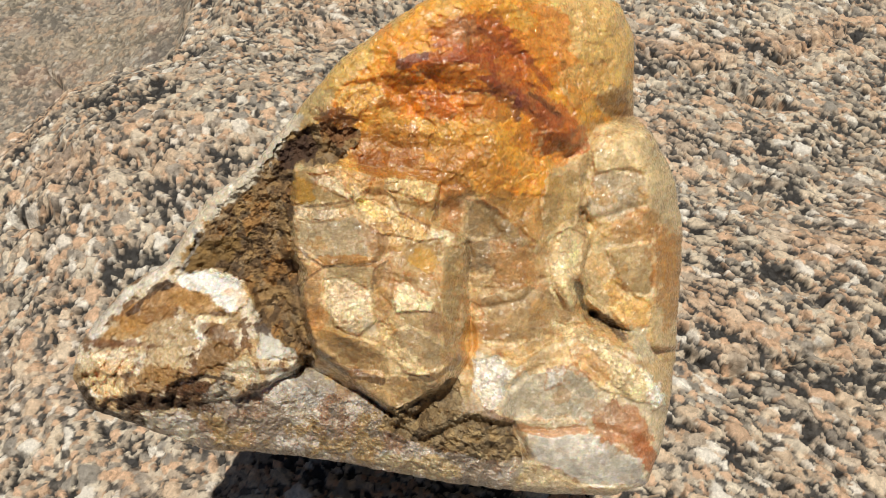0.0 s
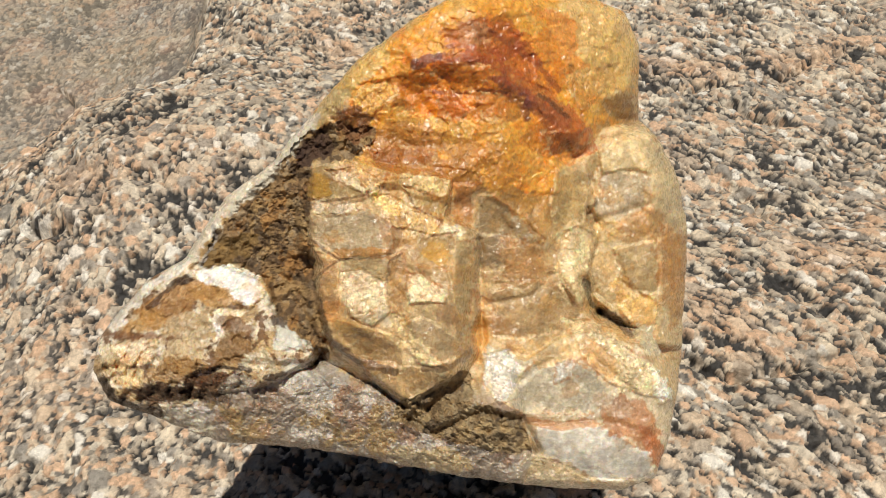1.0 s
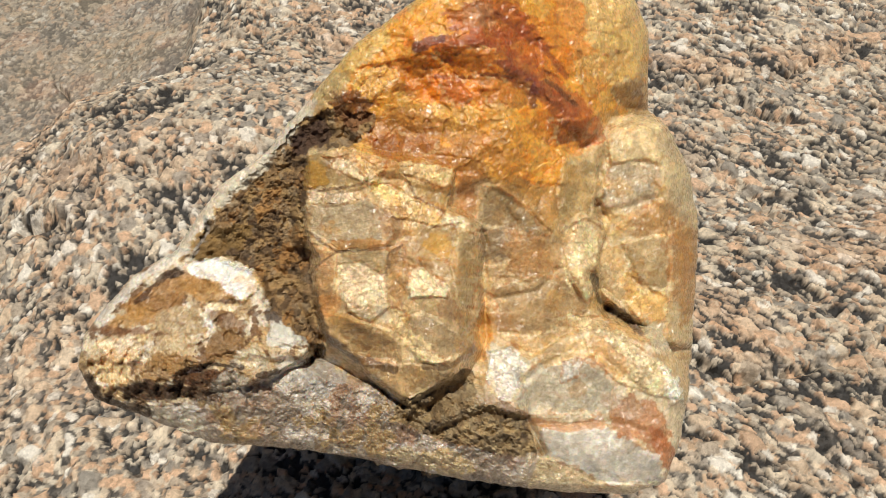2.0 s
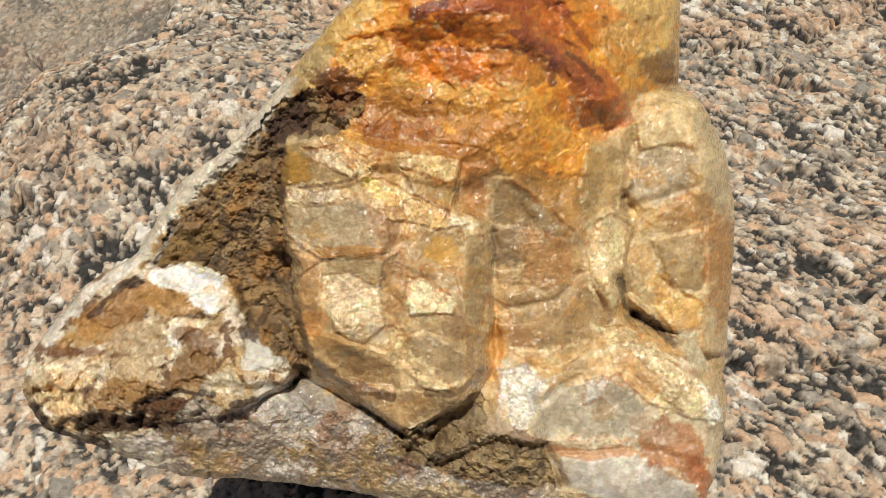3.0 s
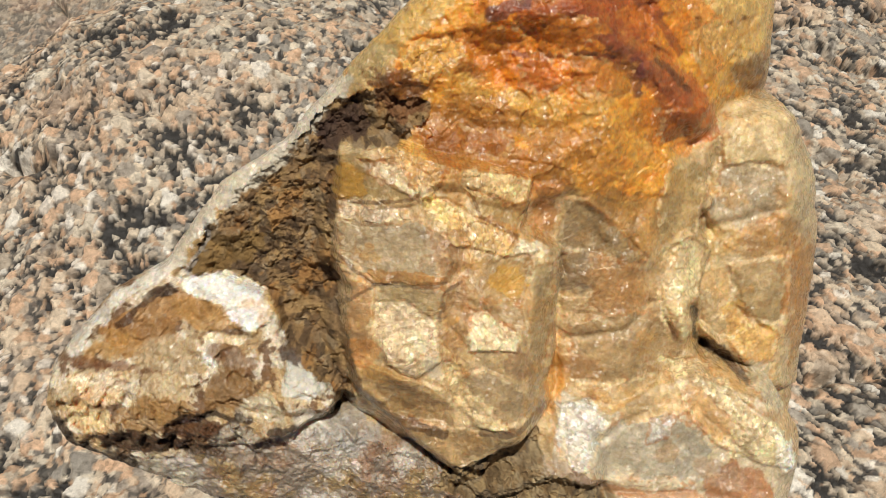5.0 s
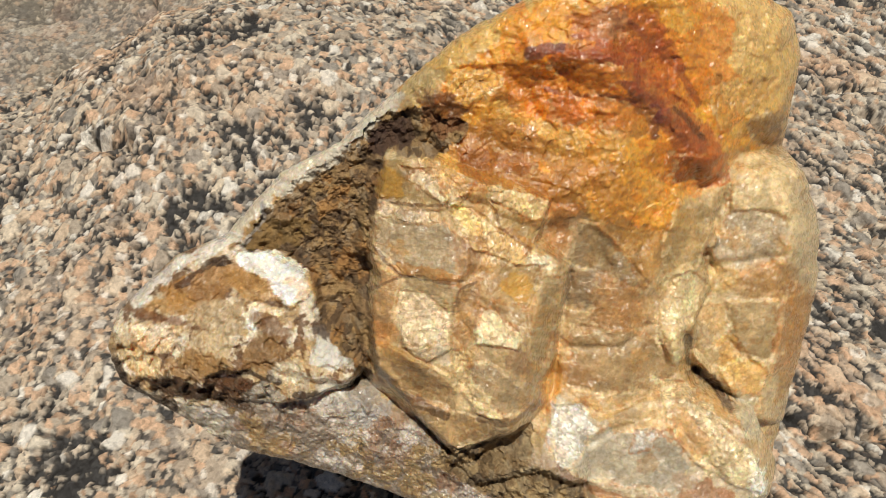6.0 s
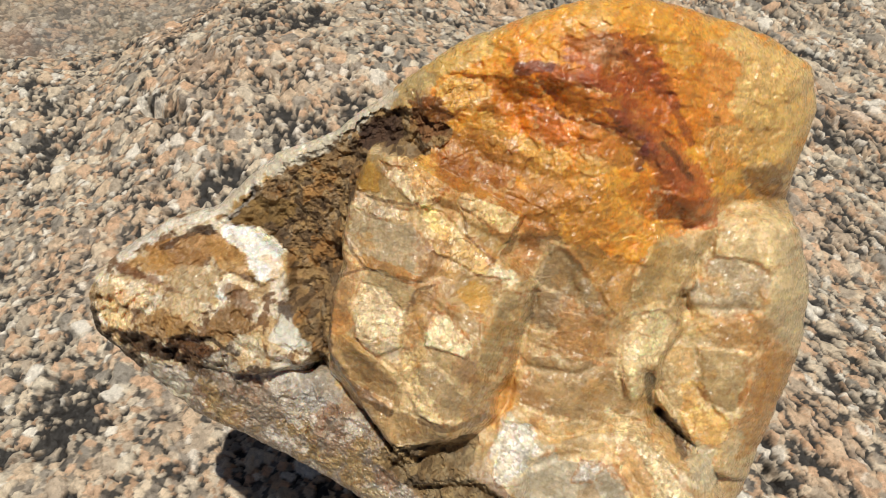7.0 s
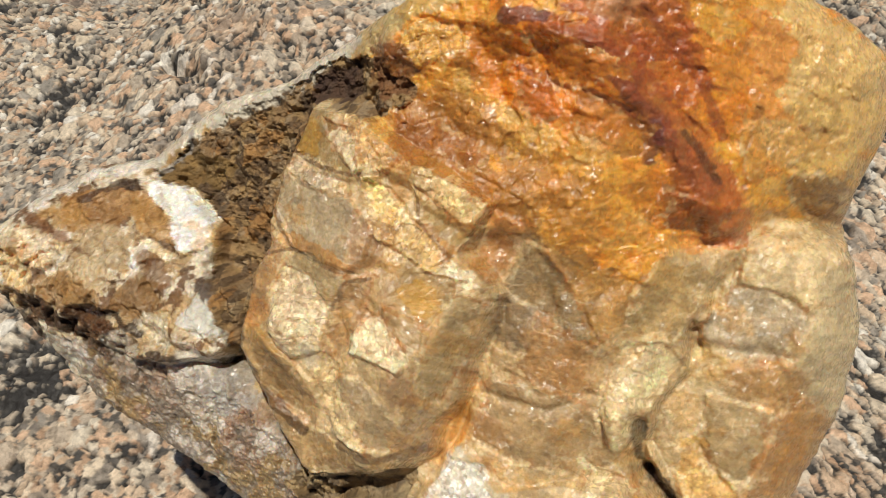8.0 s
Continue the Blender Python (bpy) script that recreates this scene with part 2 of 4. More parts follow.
def ground():
    gx, gy = spaced((-0.56, -0.32, 0.24), (0.0012, 0.00062), 60), spaced((0.03, 0.34, 0.60), (0.00062, 0.0012), 60)
    x, y = np.meshgrid(gx, gy)
    near = np.exp(-(np.maximum(0, np.hypot(x + 0.1, y - 0.3) - 0.5) / 0.15) ** 2)
    wide = np.exp(-(np.maximum(0, np.hypot(x, y - 0.2) - 0.45) / 0.8) ** 2)
    # long swells of the rock, and far undulation
    z = 0.007 * fbm(x, y, 0.16, 3, 1) + 0.020 * step(-0.04, 0.09, x) * (1 - step(0.15, 0.24, y))
    z += 0.022 * np.exp(-((x + 0.12) / 0.10) ** 2 - ((y - 0.25) / 0.06) ** 2)
    z -= 0.022 * step(-0.15, -0.25, x)
    z += (1 - wide) * 0.8 * fbm(x, y, 6.0, 4, 3) + 0.10 * (1 - wide) * fbm(x, y, 0.9, 4, 5)
    wx, wy = x + 0.004 * fbm(x, y, 0.012, 4, 2), y + 0.004 * fbm(x, y, 0.012, 4, 4)
    # the block breaks off along a rough edge; a smoother grey face lies below it
    edge = [(-0.9, 0.12), (-0.42, 0.215), (-0.295, 0.229), (-0.271, 0.240), (-0.254, 0.250), (-0.198, 0.308), (-0.174, 0.313), (-0.147, 0.311), (-0.141, 0.353), (-0.144, 0.452), (-0.134, 0.727)]
    side = inside_by(wx, wy, edge + [(-0.1, 3), (-4, 3), (-4, 0.5)])
    z -= 0.045 * step(-0.002, 0.035, side) + 0.006 * step(-0.03, 0.0, side)
    bare = step(0.002, 0.012, side + 0.005 * fbm(x, y, 0.02, 3, 6))
    crack = line_distance(wx, wy, [(-0.262, 0.392), (-0.238, 0.368), (-0.212, 0.332)])
    z -= 0.006 * np.exp(-(crack / 0.0011) ** 2) * bare
    # pits and ledges
    for pts, width, deep in (
        ([(-0.190, 0.208), (-0.180, 0.205), (-0.169, 0.206)], 0.0035, 0.016),
        ([(-0.169, 0.206), (-0.159, 0.212), (-0.152, 0.221)], 0.003, 0.006),
        ([(-0.154, 0.228), (-0.143, 0.229), (-0.129, 0.224)], 0.004, 0.005),
        ([(0.083, 0.131), (0.093, 0.128), (0.106, 0.124)], 0.0022, 0.010),
        ([(0.106, 0.124), (0.127, 0.128), (0.157, 0.137)], 0.002, 0.006),
        ([(0.142, 0.289), (0.159, 0.279), (0.170, 0.277)], 0.003, 0.008),
        ([(0.102, 0.312), (0.117, 0.298), (0.145, 0.303), (0.179, 0.312), (0.216, 0.335)], 0.002, 0.004),
        ([(0.132, 0.235), (0.140, 0.214), (0.153, 0.201)], 0.003, 0.006),
        ([(0.134, 0.169), (0.146, 0.150), (0.163, 0.143)], 0.003, 0.006),
        ([(-0.032, 0.104), (-0.008, 0.094), (0.020, 0.092)], 0.006, 0.006),
    ):
        d = line_distance(wx, wy, pts)
        z -= deep * np.exp(-(d / width) ** 2) * (0.7 + 0.6 * fbm(x, y, 0.008, 2, 5))
    # grain by grain; drawn out into streaks on one side
    ca, sa = math.cos(radians(33)), math.sin(radians(33))
    gx2, gy2 = x + 0.0010 * fbm(x, y, 0.003, 3, 1), y + 0.0010 * fbm(x, y, 0.003, 3, 3)
    u, v = (ca * gx2 - sa * gy2) * 0.8, (sa * gx2 + ca * gy2) * 1.3
    patch = 0.62 * fbm(wx, wy, 0.020, 4, 5, 0.7)
    patch -= 0.16 * np.exp(-(line_distance(x, y, [(-0.182, 0.182), (-0.157, 0.144), (-0.116, 0.104)]) / 0.025) ** 2)
    rows_of = -0.02 + 0.52 * fbm((ca * wx - sa * wy) * 0.5, (sa * wx + ca * wy) * 1.4, 0.015, 4, 6, 0.7)
    plain, colour1 = grains(gx2, gy2, patch)
    drawn, colour2 = grains(u, v, rows_of)
    streak = step(-0.01, 0.01, x - 0.035 + 0.03 * fbm(x, y, 0.03, 3, 2) + 0.16 * step(0.22, 0.32, y))
    relief = plain * (1 - streak) + drawn * streak
    col = colour1 * (1 - streak[..., None]) + colour2 * streak[..., None]
    z += near * (1 - 0.35 * bare) * relief
    z += near * (1 - 0.3 * bare) * (0.0042 * fbm(wx, wy, 0.02, 3, 7) + 0.0016 * fbm(wx, wy, 0.007, 4, 2, 0.6) * 0.9) - 0.004
    # warmer, iron-tinged patches and a greyer skin on the far face
    warm = 0.15 * step(0.0, 0.6, fbm(x, y, 0.05, 3, 4))
    for pts, width in (([(0.103, 0.317), (0.129, 0.313), (0.144, 0.314)], 0.008), ([(0.160, 0.319), (0.187, 0.320), (0.210, 0.335)], 0.008),
                       ([(0.100, 0.155), (0.108, 0.143)], 0.012), ([(-0.180, 0.231), (-0.158, 0.228)], 0.010), ([(0.148, 0.186), (0.168, 0.183)], 0.012),
                       ([(-0.214, 0.261), (-0.197, 0.294), (-0.188, 0.314)], 0.012), ([(-0.074, 0.346), (-0.054, 0.331)], 0.008)):
        warm = np.maximum(warm, 0.45 * np.exp(-(line_distance(wx, wy, pts) / width) ** 2))
    light = col.max(-1)
    tint = np.stack([0.60 + 0 * x, 0.37 + 0 * x, 0.225 + 0 * x], -1) * (0.45 + 0.9 * light)[..., None]
    warm = (warm * step(0.05, 0.2, light))[..., None]
    col = col * (1 - warm) + tint * warm
    skin = np.stack([0.27 + 0.05 * fbm(x, y, 0.03, 4, 1), 0.235 + 0.03 * fbm(x, y, 0.03, 4, 1), 0.19 + 0.015 * fbm(x, y, 0.05, 3, 2)], -1)
    rosy = step(0.1, 0.5, fbm(x, y, 0.025, 4, 6))[..., None]
    skin = skin * (1 - 0.6 * rosy) + np.array((0.36, 0.23, 0.17)) * 0.6 * rosy
    skin = skin * (1 - 0.45 * np.exp(-(crack / 0.0012) ** 2))[..., None]
    k = (0.55 * bare)[..., None]
    col = np.clip(col * (1 - k) + skin * k, 0.02, 0.85)
    # farther out the grains run together into a weathered pinkish grey
    out = np.maximum(np.maximum(-0.54 - x, x - 0.23), np.maximum(0.035 - y, y - 0.58))
    far = step(0.0, 0.05, out)[..., None]
    broad = 0.5 * fbm(x, y, 0.9, 4, 3) + 0.5 * fbm(x, y, 3.5, 4, 6)
    worn = np.stack([0.31 + 0.16 * broad, 0.265 + 0.14 * broad, 0.22 + 0.12 * broad], -1)
    col = col * (1 - far) + np.clip(worn, 0.08, 0.7) * far
    rows, cols = x.shape
    i = np.arange(rows * cols).reshape(rows, cols)
    quads = np.stack([i[:-1, :-1], i[:-1, 1:], i[1:, 1:], i[1:, :-1]], -1).reshape(-1, 4)
    co = np.stack([x, y, z], -1).reshape(-1, 3)
    ob = sheet("ground", co, quads, GRANITE, attrs=(("grain", col.reshape(-1, 3)),))
    return tagged(ob, "coarse speckled pink and grey granite outcrop with rough weathered surface", "granite", kind="structure")


ground()


# ---- the lump of quartz ----
# Its broad face is drawn in millimetres: x across, y up, and w out of the face. FACE lays that into the world.
REACH = 161.5
AHEAD, ASIDE = Vector((-0.00543, 0.61505, -0.78847)), Vector((0.99999, 0.00363, -0.00406))
ABOVE = ASIDE.cross(AHEAD)
HEART = Vector((-0.00158, -0.00807, 0.25952)) + AHEAD * REACH / 1000

GOLD, ORANGE, PLUM = (0.84, 0.46, 0.08), (0.86, 0.32, 0.03), (0.18, 0.05, 0.05)
CREAM, OCHRE, UMBER = (0.66, 0.50, 0.27), (0.40, 0.20, 0.045), (0.055, 0.032, 0.02)
OLIVE, SMOKE = (0.74, 0.54, 0.19), (0.36, 0.30, 0.20)

OUTLINE = [(41.7, 27.1), (41.5, 43.3), (38.5, 50.2), (30.7, 53.8), (19.9, 55.0), (9.1, 55.5), (0.7, 52.9), (-10.1, 46.3), (-19.7, 38.5), (-29.2, 27.1), (-36.4, 18.1), (-46.0, 10.9), (-54.4, -1.7),
           (-63.4, -7.1), (-72.4, -17.9), (-74.4, -25.6), (-70.6, -32.2), (-60.4, -35.8), (-47.2, -40.9), (-34.0, -41.6), (-19.7, -43.5), (-2.9, -47.2), (13.9, -49.6), (25.9, -50.8), (37.9, -50.9),
           (45.1, -48.4), (48.1, -40.6), (49.9, -29.8), (50.7, -19.1), (51.3, -7.1), (52.0, 3.7), (50.5, 13.3), (45.1, 24.1)]
BLOCK = [(-28.6, 16.9), (-20.6, 19.1), (-10.1, 16.3), (1.9, 14.5), (1.6, 11.5), (-0.1, 6.7), (7.0, 3.1), (7.7, -1.7), (6.5, -7.1), (7.3, -12.5), (5.3, -17.9), (6.0, -22.1), (3.4, -26.5), (-1.7, -28.6),
         (-8.0, -33.2), (-17.3, -25.6), (-24.4, -19.7), (-26.8, -10.7), (-25.4, -3.5), (-28.3, 1.3), (-28.9, 9.7)]
LOBE = [(-53.8, -1.7), (-46.0, -3.5), (-37.6, -7.1), (-36.4, -11.9), (-29.2, -15.5), (-26.8, -20.3), (-28.6, -23.8), (-41.2, -29.8), (-48.4, -31.0), (-60.4, -35.2), (-72.4, -33.4), (-79.6, -25.0), (-66.4, -4.7)]
EARTH = [(-22.1, 27.1), (-14.9, 25.3), (-17.3, 19.9), (-28.0, 18.7), (-28.5, 13.3), (-28.6, 2.5), (-27.3, -9.5), (-25.0, -20.3), (-26.8, -22.1), (-34.0, -14.3), (-36.4, -10.7), (-37.6, -6.5), (-46.0, -2.9), (-50.8, -3.2),
         (-48.4, 3.7), (-42.4, 10.9), (-34.0, 18.7), (-29.2, 24.1)]
CRUST = [(-10.1, -33.2), (-2.9, -29.8), (5.5, -25.6), (6.7, -32.8), (16.3, -35.2), (20.5, -43.0), (11.5, -43.0), (-2.9, -39.4), (-11.3, -36.4)]
FOOT = [(9.3, -20.3), (17.5, -23.8), (24.7, -19.1), (31.9, -17.9), (41.5, -20.3), (48.7, -31.0), (51.1, -41.8), (48.7, -55.0), (13.9, -55.0), (18.7, -43.0), (16.9, -35.8), (7.9, -31.0)]
CAP = [(-26.8, 28.9), (-19.1, 21.5), (-17.3, 16.9), (-7.7, 13.3), (1.9, 11.5), (7.9, 12.1), (21.1, 9.7), (27.1, 18.7), (33.1, 25.9), (45.1, 27.4), (47.5, 60.0), (1.9, 62.4), (-34.0, 34.9)]
SLAB = [(30.7, 13.3), (32.1, 17.4), (33.1, 25.5), (45.1, 27.4), (57.0, 7.3), (55.8, -21.5), (42.7, -20.3), (39.1, -15.5), (31.9, -9.5), (31.2, -3.5), (32.8, 2.5), (30.2, 7.1), (32.4, 9.9)]


def plan(*uv):
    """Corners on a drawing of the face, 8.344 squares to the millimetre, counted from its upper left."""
    return [((u - 784) / 8.344, (441 - v) / 8.344) for u, v in zip(uv[::2], uv[1::2])]


def hue(r, g, b):
    """A colour from a paint chart (0 to 255) as a linear base colour."""
    grey = 0.12 * (r + g + b) / 3
    return tuple(((0.88 * v + grey) / 255) ** 2.25 for v in (r, g, b))


def chipped(x, y):
    """Places drawn towards the middles of small crystals, so that edges drawn by them run along crystal faces; with a number and a slope for each crystal."""
    bx, by = x + 0.5 * fbm(x, y, 2.2, 3, 1), y + 0.5 * fbm(x, y, 2.2, 3, 4)
    _, _, pick, other, ox, oy = cells(0.8 * bx + 0.35 * by, by - 0.3 * bx, 2.1, 3)
    _, _, pick2, other2, px, py = cells(bx, by, 0.85, 6)
    slope = ((pick - 0.5) * ox + (other - 0.5) * oy) + 0.8 * ((pick2 - 0.5) * px + (other2 - 0.5) * py)
    return x + 0.35 * ox + 0.45 * px, y + 0.35 * oy + 0.45 * py, 0.55 * pick + 0.45 * pick2, slope


def tilt(x, y, at, w, gx, gy):
    return w + gx * (x - at[0]) + gy * (y - at[1])


def face(x, y):
    """Height of the broad face, how far in each region a place lies, how earthy it is, and the colours that go with the facets."""
    wx = x + 0.7 * fbm(x, y, 5, 5, 1, 0.6)
    wy = y + 0.7 * fbm(x, y, 5, 5, 3, 0.6)
    sx, sy, shade, slope = chipped(x, y)
    ex, ey = 0.8 * wx + 0.2 * sx, 0.8 * wy + 0.2 * sy
    zone = {"block": inside_by(ex, ey, BLOCK), "lobe": inside_by(ex, ey, LOBE), "earth": inside_by(sx, sy, EARTH), "crust": inside_by(sx, sy, CRUST),
            "foot": inside_by(ex, ey, FOOT), "cap": inside_by(ex, ey, CAP), "slab": inside_by(ex, ey, SLAB)}
    paint = []
    # the gold cap: a rounded brow that falls off to the right and over its top
    brow = soft_min(tilt(wx, wy, (-17.3, 25.3), 9.0, -0.13, -0.06), tilt(wx, wy, (18.1, 30.7), 0.2, -0.80, 0.0), 2.0)
    brow = soft_min(brow, tilt(wx, wy, (8.5, 45.7), 0.2, -0.14, -0.45), 3.0)
    brow = soft_min(brow, tilt(wx, wy, (-26.8, 25.3), 4.5, 0.42, -0.1), 2.0)
    brow = soft_min(brow, tilt(wx, wy, (7.9, 13.3), 5.6, -0.12, 0.45), 2.5)
    # the middle, lower than the block and the brow
    mid = soft_min(tilt(wx, wy, (11.5, 0.1), 0.8, -0.10, 0.22), tilt(wx, wy, (30.7, 4.9), -10.5, -0.85, 0.05), 2.0)
    w = soft_max(brow, mid, 0.8)
    # the slab at the side
    slab = soft_min(tilt(wx, wy, (38.0, 12.5), -12.8, -0.06, 0.11), tilt(wx, wy, (45.5, 12.5), -13.6, -0.85, 0.10), 1.5)
    flank = step(-0.5, 0.6, zone["slab"])
    w = w * (1 - flank) + (slab - 0.4 * np.exp(-np.maximum(0, zone["slab"]) / 0.8)) * flank
    # the hollow with earth in it
    hollow = tilt(wx, wy, (-37.8, 4.9), -1.7, 0.10, 0.19)
    left = step((-10.1, 52.9)[0], (-26.8, 52.9)[0], wx + 0.3 * (wy - (-94.0, 16.9)[1]))
    w = w * (1 - left) + hollow * left
    over = step(-2.5, 2.0, zone["cap"])
    w = w * (1 - over) + soft_max(w, brow, 1.0) * over
    # the underside, turning away
    under = tilt(wx, wy, (-22.1, -35.2), 4.2, 0.045, 0.58)
    under = np.where(wx > (4.3, 52.9)[0], under - 0.22 * (wx - (4.3, 52.9)[0]), under)
    low = step((-94.0, -19.1)[1], (-94.0, -29.8)[1], wy + 0.15 * (wx - (-22.1, 52.9)[0])) * step((21.1, 52.9)[0], (13.9, 52.9)[0], wx)
    w = w * (1 - low) + soft_min(under, 5.0 + 0 * w, 1.5) * low
    # the foot
    foot = soft_min(tilt(wx, wy, (25.9, -35.8), -2.6, -0.02, -0.07), tilt(wx, wy, (46.3, -35.8), -3.8, -0.9, 0.0), 2.0)
    foot = soft_min(foot, tilt(wx, wy, (31.9, -44.8), -2.8, 0.0, 0.5), 1.5)
    foot = soft_min(foot, tilt(wx, wy, (35.5, -20.3), -4.3, -0.02, -0.55), 1.0)
    w = soft_max(w, np.where(zone["foot"] > -3, foot - 1.5 * np.maximum(0, -zone["foot"]), -60), 0.5)
    # the lobe, its top turned up to the light
    lobe = soft_min(tilt(wx, wy, (-47.6, -8.0), 0.2, 0.10, -0.42), tilt(wx, wy, (-54.4, -29.2), 7.0, 0.06, 1.4), 0.8)
    lobe = soft_min(lobe, tilt(wx, wy, (-71.2, -23.8), 3.5, 0.7, 0.0), 1.5)
    edge = zone["lobe"]
    w = soft_max(w, lobe - np.maximum(0, 0.9 - edge) ** 2 * 0.8 - 2.0 * np.maximum(0, -edge), 0.4)
    # the block that stands out in the middle
    top = soft_min(tilt(wx, wy, (-28.6, 4.9), 9.0, 0.38, 0.0), tilt(wx, wy, (-1.7, 4.9), 10.0, -0.36, -0.22), 0.5)
    top = soft_min(top, tilt(wx, wy, (-12.5, -19.1), 11.4, 0.0, 0.32), 0.6)
    top = soft_min(top, tilt(wx, wy, (5.0, -4.7), 7.3, -1.6, 0.15), 2.0)
    plate = inside_by(wx, wy, [(-10.1, 17.1), (1.9, 14.5), (0.2, 6.7), (-3.5, 8.5), (-7.1, 10.9)])
    top = np.where(plate > -7, np.maximum(top, tilt(wx, wy, (-2.9, 11.5), 9.9, -0.22, 0.34) - (0.25 + 3.7 * step((-1.7, 52.9)[0], (1.0, 52.9)[0], wx)) * np.maximum(0, 0.25 - plate)), top)
    edge = zone["block"]
    w = soft_max(w, top + 0.5 - 0.5 * np.maximum(0, 1.1 - np.maximum(edge, 0)) ** 2 - 3.5 * np.maximum(0, -edge), 0.3)

    frayed = fbm(sx, sy, 2.5, 4, 6, 0.6)

    glass, sugar = 0 * wx, 0 * wx

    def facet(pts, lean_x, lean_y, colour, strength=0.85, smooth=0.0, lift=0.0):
        """A broken face: within an outline the surface leans its own way. Its colour holds some of the light: most
        up-turned faces are paler.
        """
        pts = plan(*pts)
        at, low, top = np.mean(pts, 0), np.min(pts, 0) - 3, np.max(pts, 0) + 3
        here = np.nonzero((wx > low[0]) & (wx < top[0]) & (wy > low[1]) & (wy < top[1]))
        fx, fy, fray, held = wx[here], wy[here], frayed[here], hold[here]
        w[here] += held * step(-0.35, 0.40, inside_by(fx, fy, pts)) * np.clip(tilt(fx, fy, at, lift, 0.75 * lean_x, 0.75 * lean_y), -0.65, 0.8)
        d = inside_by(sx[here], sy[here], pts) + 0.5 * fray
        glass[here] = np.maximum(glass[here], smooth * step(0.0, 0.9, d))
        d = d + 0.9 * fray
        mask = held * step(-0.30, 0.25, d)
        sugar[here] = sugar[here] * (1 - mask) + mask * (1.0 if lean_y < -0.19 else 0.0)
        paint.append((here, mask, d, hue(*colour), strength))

    def bump(pts, width, high):
        nonlocal w
        w = w + high * np.exp(-(line_distance(ex, ey, pts) / width) ** 2)

    # faces of the block
    hold = step(-0.12, 0.1, zone["block"])
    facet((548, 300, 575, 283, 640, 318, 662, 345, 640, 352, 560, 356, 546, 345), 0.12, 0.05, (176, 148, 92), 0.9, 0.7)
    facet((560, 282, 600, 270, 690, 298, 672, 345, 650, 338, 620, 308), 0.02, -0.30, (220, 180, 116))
    # sugary face with a white highlight painted into its colour
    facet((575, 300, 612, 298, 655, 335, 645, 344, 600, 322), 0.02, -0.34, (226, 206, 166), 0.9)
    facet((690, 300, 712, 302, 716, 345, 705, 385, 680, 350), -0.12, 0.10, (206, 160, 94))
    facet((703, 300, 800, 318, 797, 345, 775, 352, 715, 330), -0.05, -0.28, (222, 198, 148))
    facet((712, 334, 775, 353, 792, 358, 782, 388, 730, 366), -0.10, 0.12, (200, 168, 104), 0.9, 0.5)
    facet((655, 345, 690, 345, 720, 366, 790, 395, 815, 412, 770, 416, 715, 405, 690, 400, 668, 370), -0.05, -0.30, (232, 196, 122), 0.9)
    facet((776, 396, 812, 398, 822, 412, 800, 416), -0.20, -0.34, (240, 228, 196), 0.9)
    # narrow ledge, its glint painted as a pale colour
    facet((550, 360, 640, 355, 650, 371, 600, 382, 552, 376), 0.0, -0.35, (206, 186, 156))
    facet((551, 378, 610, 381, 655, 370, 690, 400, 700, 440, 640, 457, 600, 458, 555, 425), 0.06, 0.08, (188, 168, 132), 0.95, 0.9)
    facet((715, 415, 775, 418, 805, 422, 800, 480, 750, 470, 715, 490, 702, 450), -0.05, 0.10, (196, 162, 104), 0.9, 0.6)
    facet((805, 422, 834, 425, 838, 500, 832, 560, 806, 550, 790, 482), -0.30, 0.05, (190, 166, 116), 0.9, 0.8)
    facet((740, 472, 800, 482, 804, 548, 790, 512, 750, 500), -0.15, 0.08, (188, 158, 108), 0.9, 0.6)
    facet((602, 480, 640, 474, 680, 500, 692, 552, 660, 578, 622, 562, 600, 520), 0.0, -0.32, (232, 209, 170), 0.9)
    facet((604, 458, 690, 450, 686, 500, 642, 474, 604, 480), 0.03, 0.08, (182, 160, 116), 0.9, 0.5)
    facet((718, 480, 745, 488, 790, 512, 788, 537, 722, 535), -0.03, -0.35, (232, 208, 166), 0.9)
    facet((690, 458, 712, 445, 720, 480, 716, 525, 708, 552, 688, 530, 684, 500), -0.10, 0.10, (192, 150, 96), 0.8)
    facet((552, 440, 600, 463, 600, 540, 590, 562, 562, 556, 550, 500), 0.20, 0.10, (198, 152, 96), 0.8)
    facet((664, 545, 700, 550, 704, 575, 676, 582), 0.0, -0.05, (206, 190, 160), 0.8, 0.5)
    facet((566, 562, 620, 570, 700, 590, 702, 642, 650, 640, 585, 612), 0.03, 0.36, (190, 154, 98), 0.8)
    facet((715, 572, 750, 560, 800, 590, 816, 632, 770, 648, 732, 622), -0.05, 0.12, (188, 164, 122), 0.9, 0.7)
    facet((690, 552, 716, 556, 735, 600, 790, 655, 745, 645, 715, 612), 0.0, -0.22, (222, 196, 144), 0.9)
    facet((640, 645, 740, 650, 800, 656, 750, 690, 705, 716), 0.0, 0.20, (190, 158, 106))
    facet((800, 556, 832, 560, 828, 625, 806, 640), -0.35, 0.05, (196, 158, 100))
    # faces of the middle
    hold = 1 - hold
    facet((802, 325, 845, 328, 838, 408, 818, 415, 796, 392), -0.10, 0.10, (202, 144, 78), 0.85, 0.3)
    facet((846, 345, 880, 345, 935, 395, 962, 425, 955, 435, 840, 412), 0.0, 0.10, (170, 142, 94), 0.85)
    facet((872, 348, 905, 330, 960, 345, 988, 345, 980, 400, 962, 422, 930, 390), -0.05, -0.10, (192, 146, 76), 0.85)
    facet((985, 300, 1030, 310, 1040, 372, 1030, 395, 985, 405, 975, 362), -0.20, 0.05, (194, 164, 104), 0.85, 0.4)
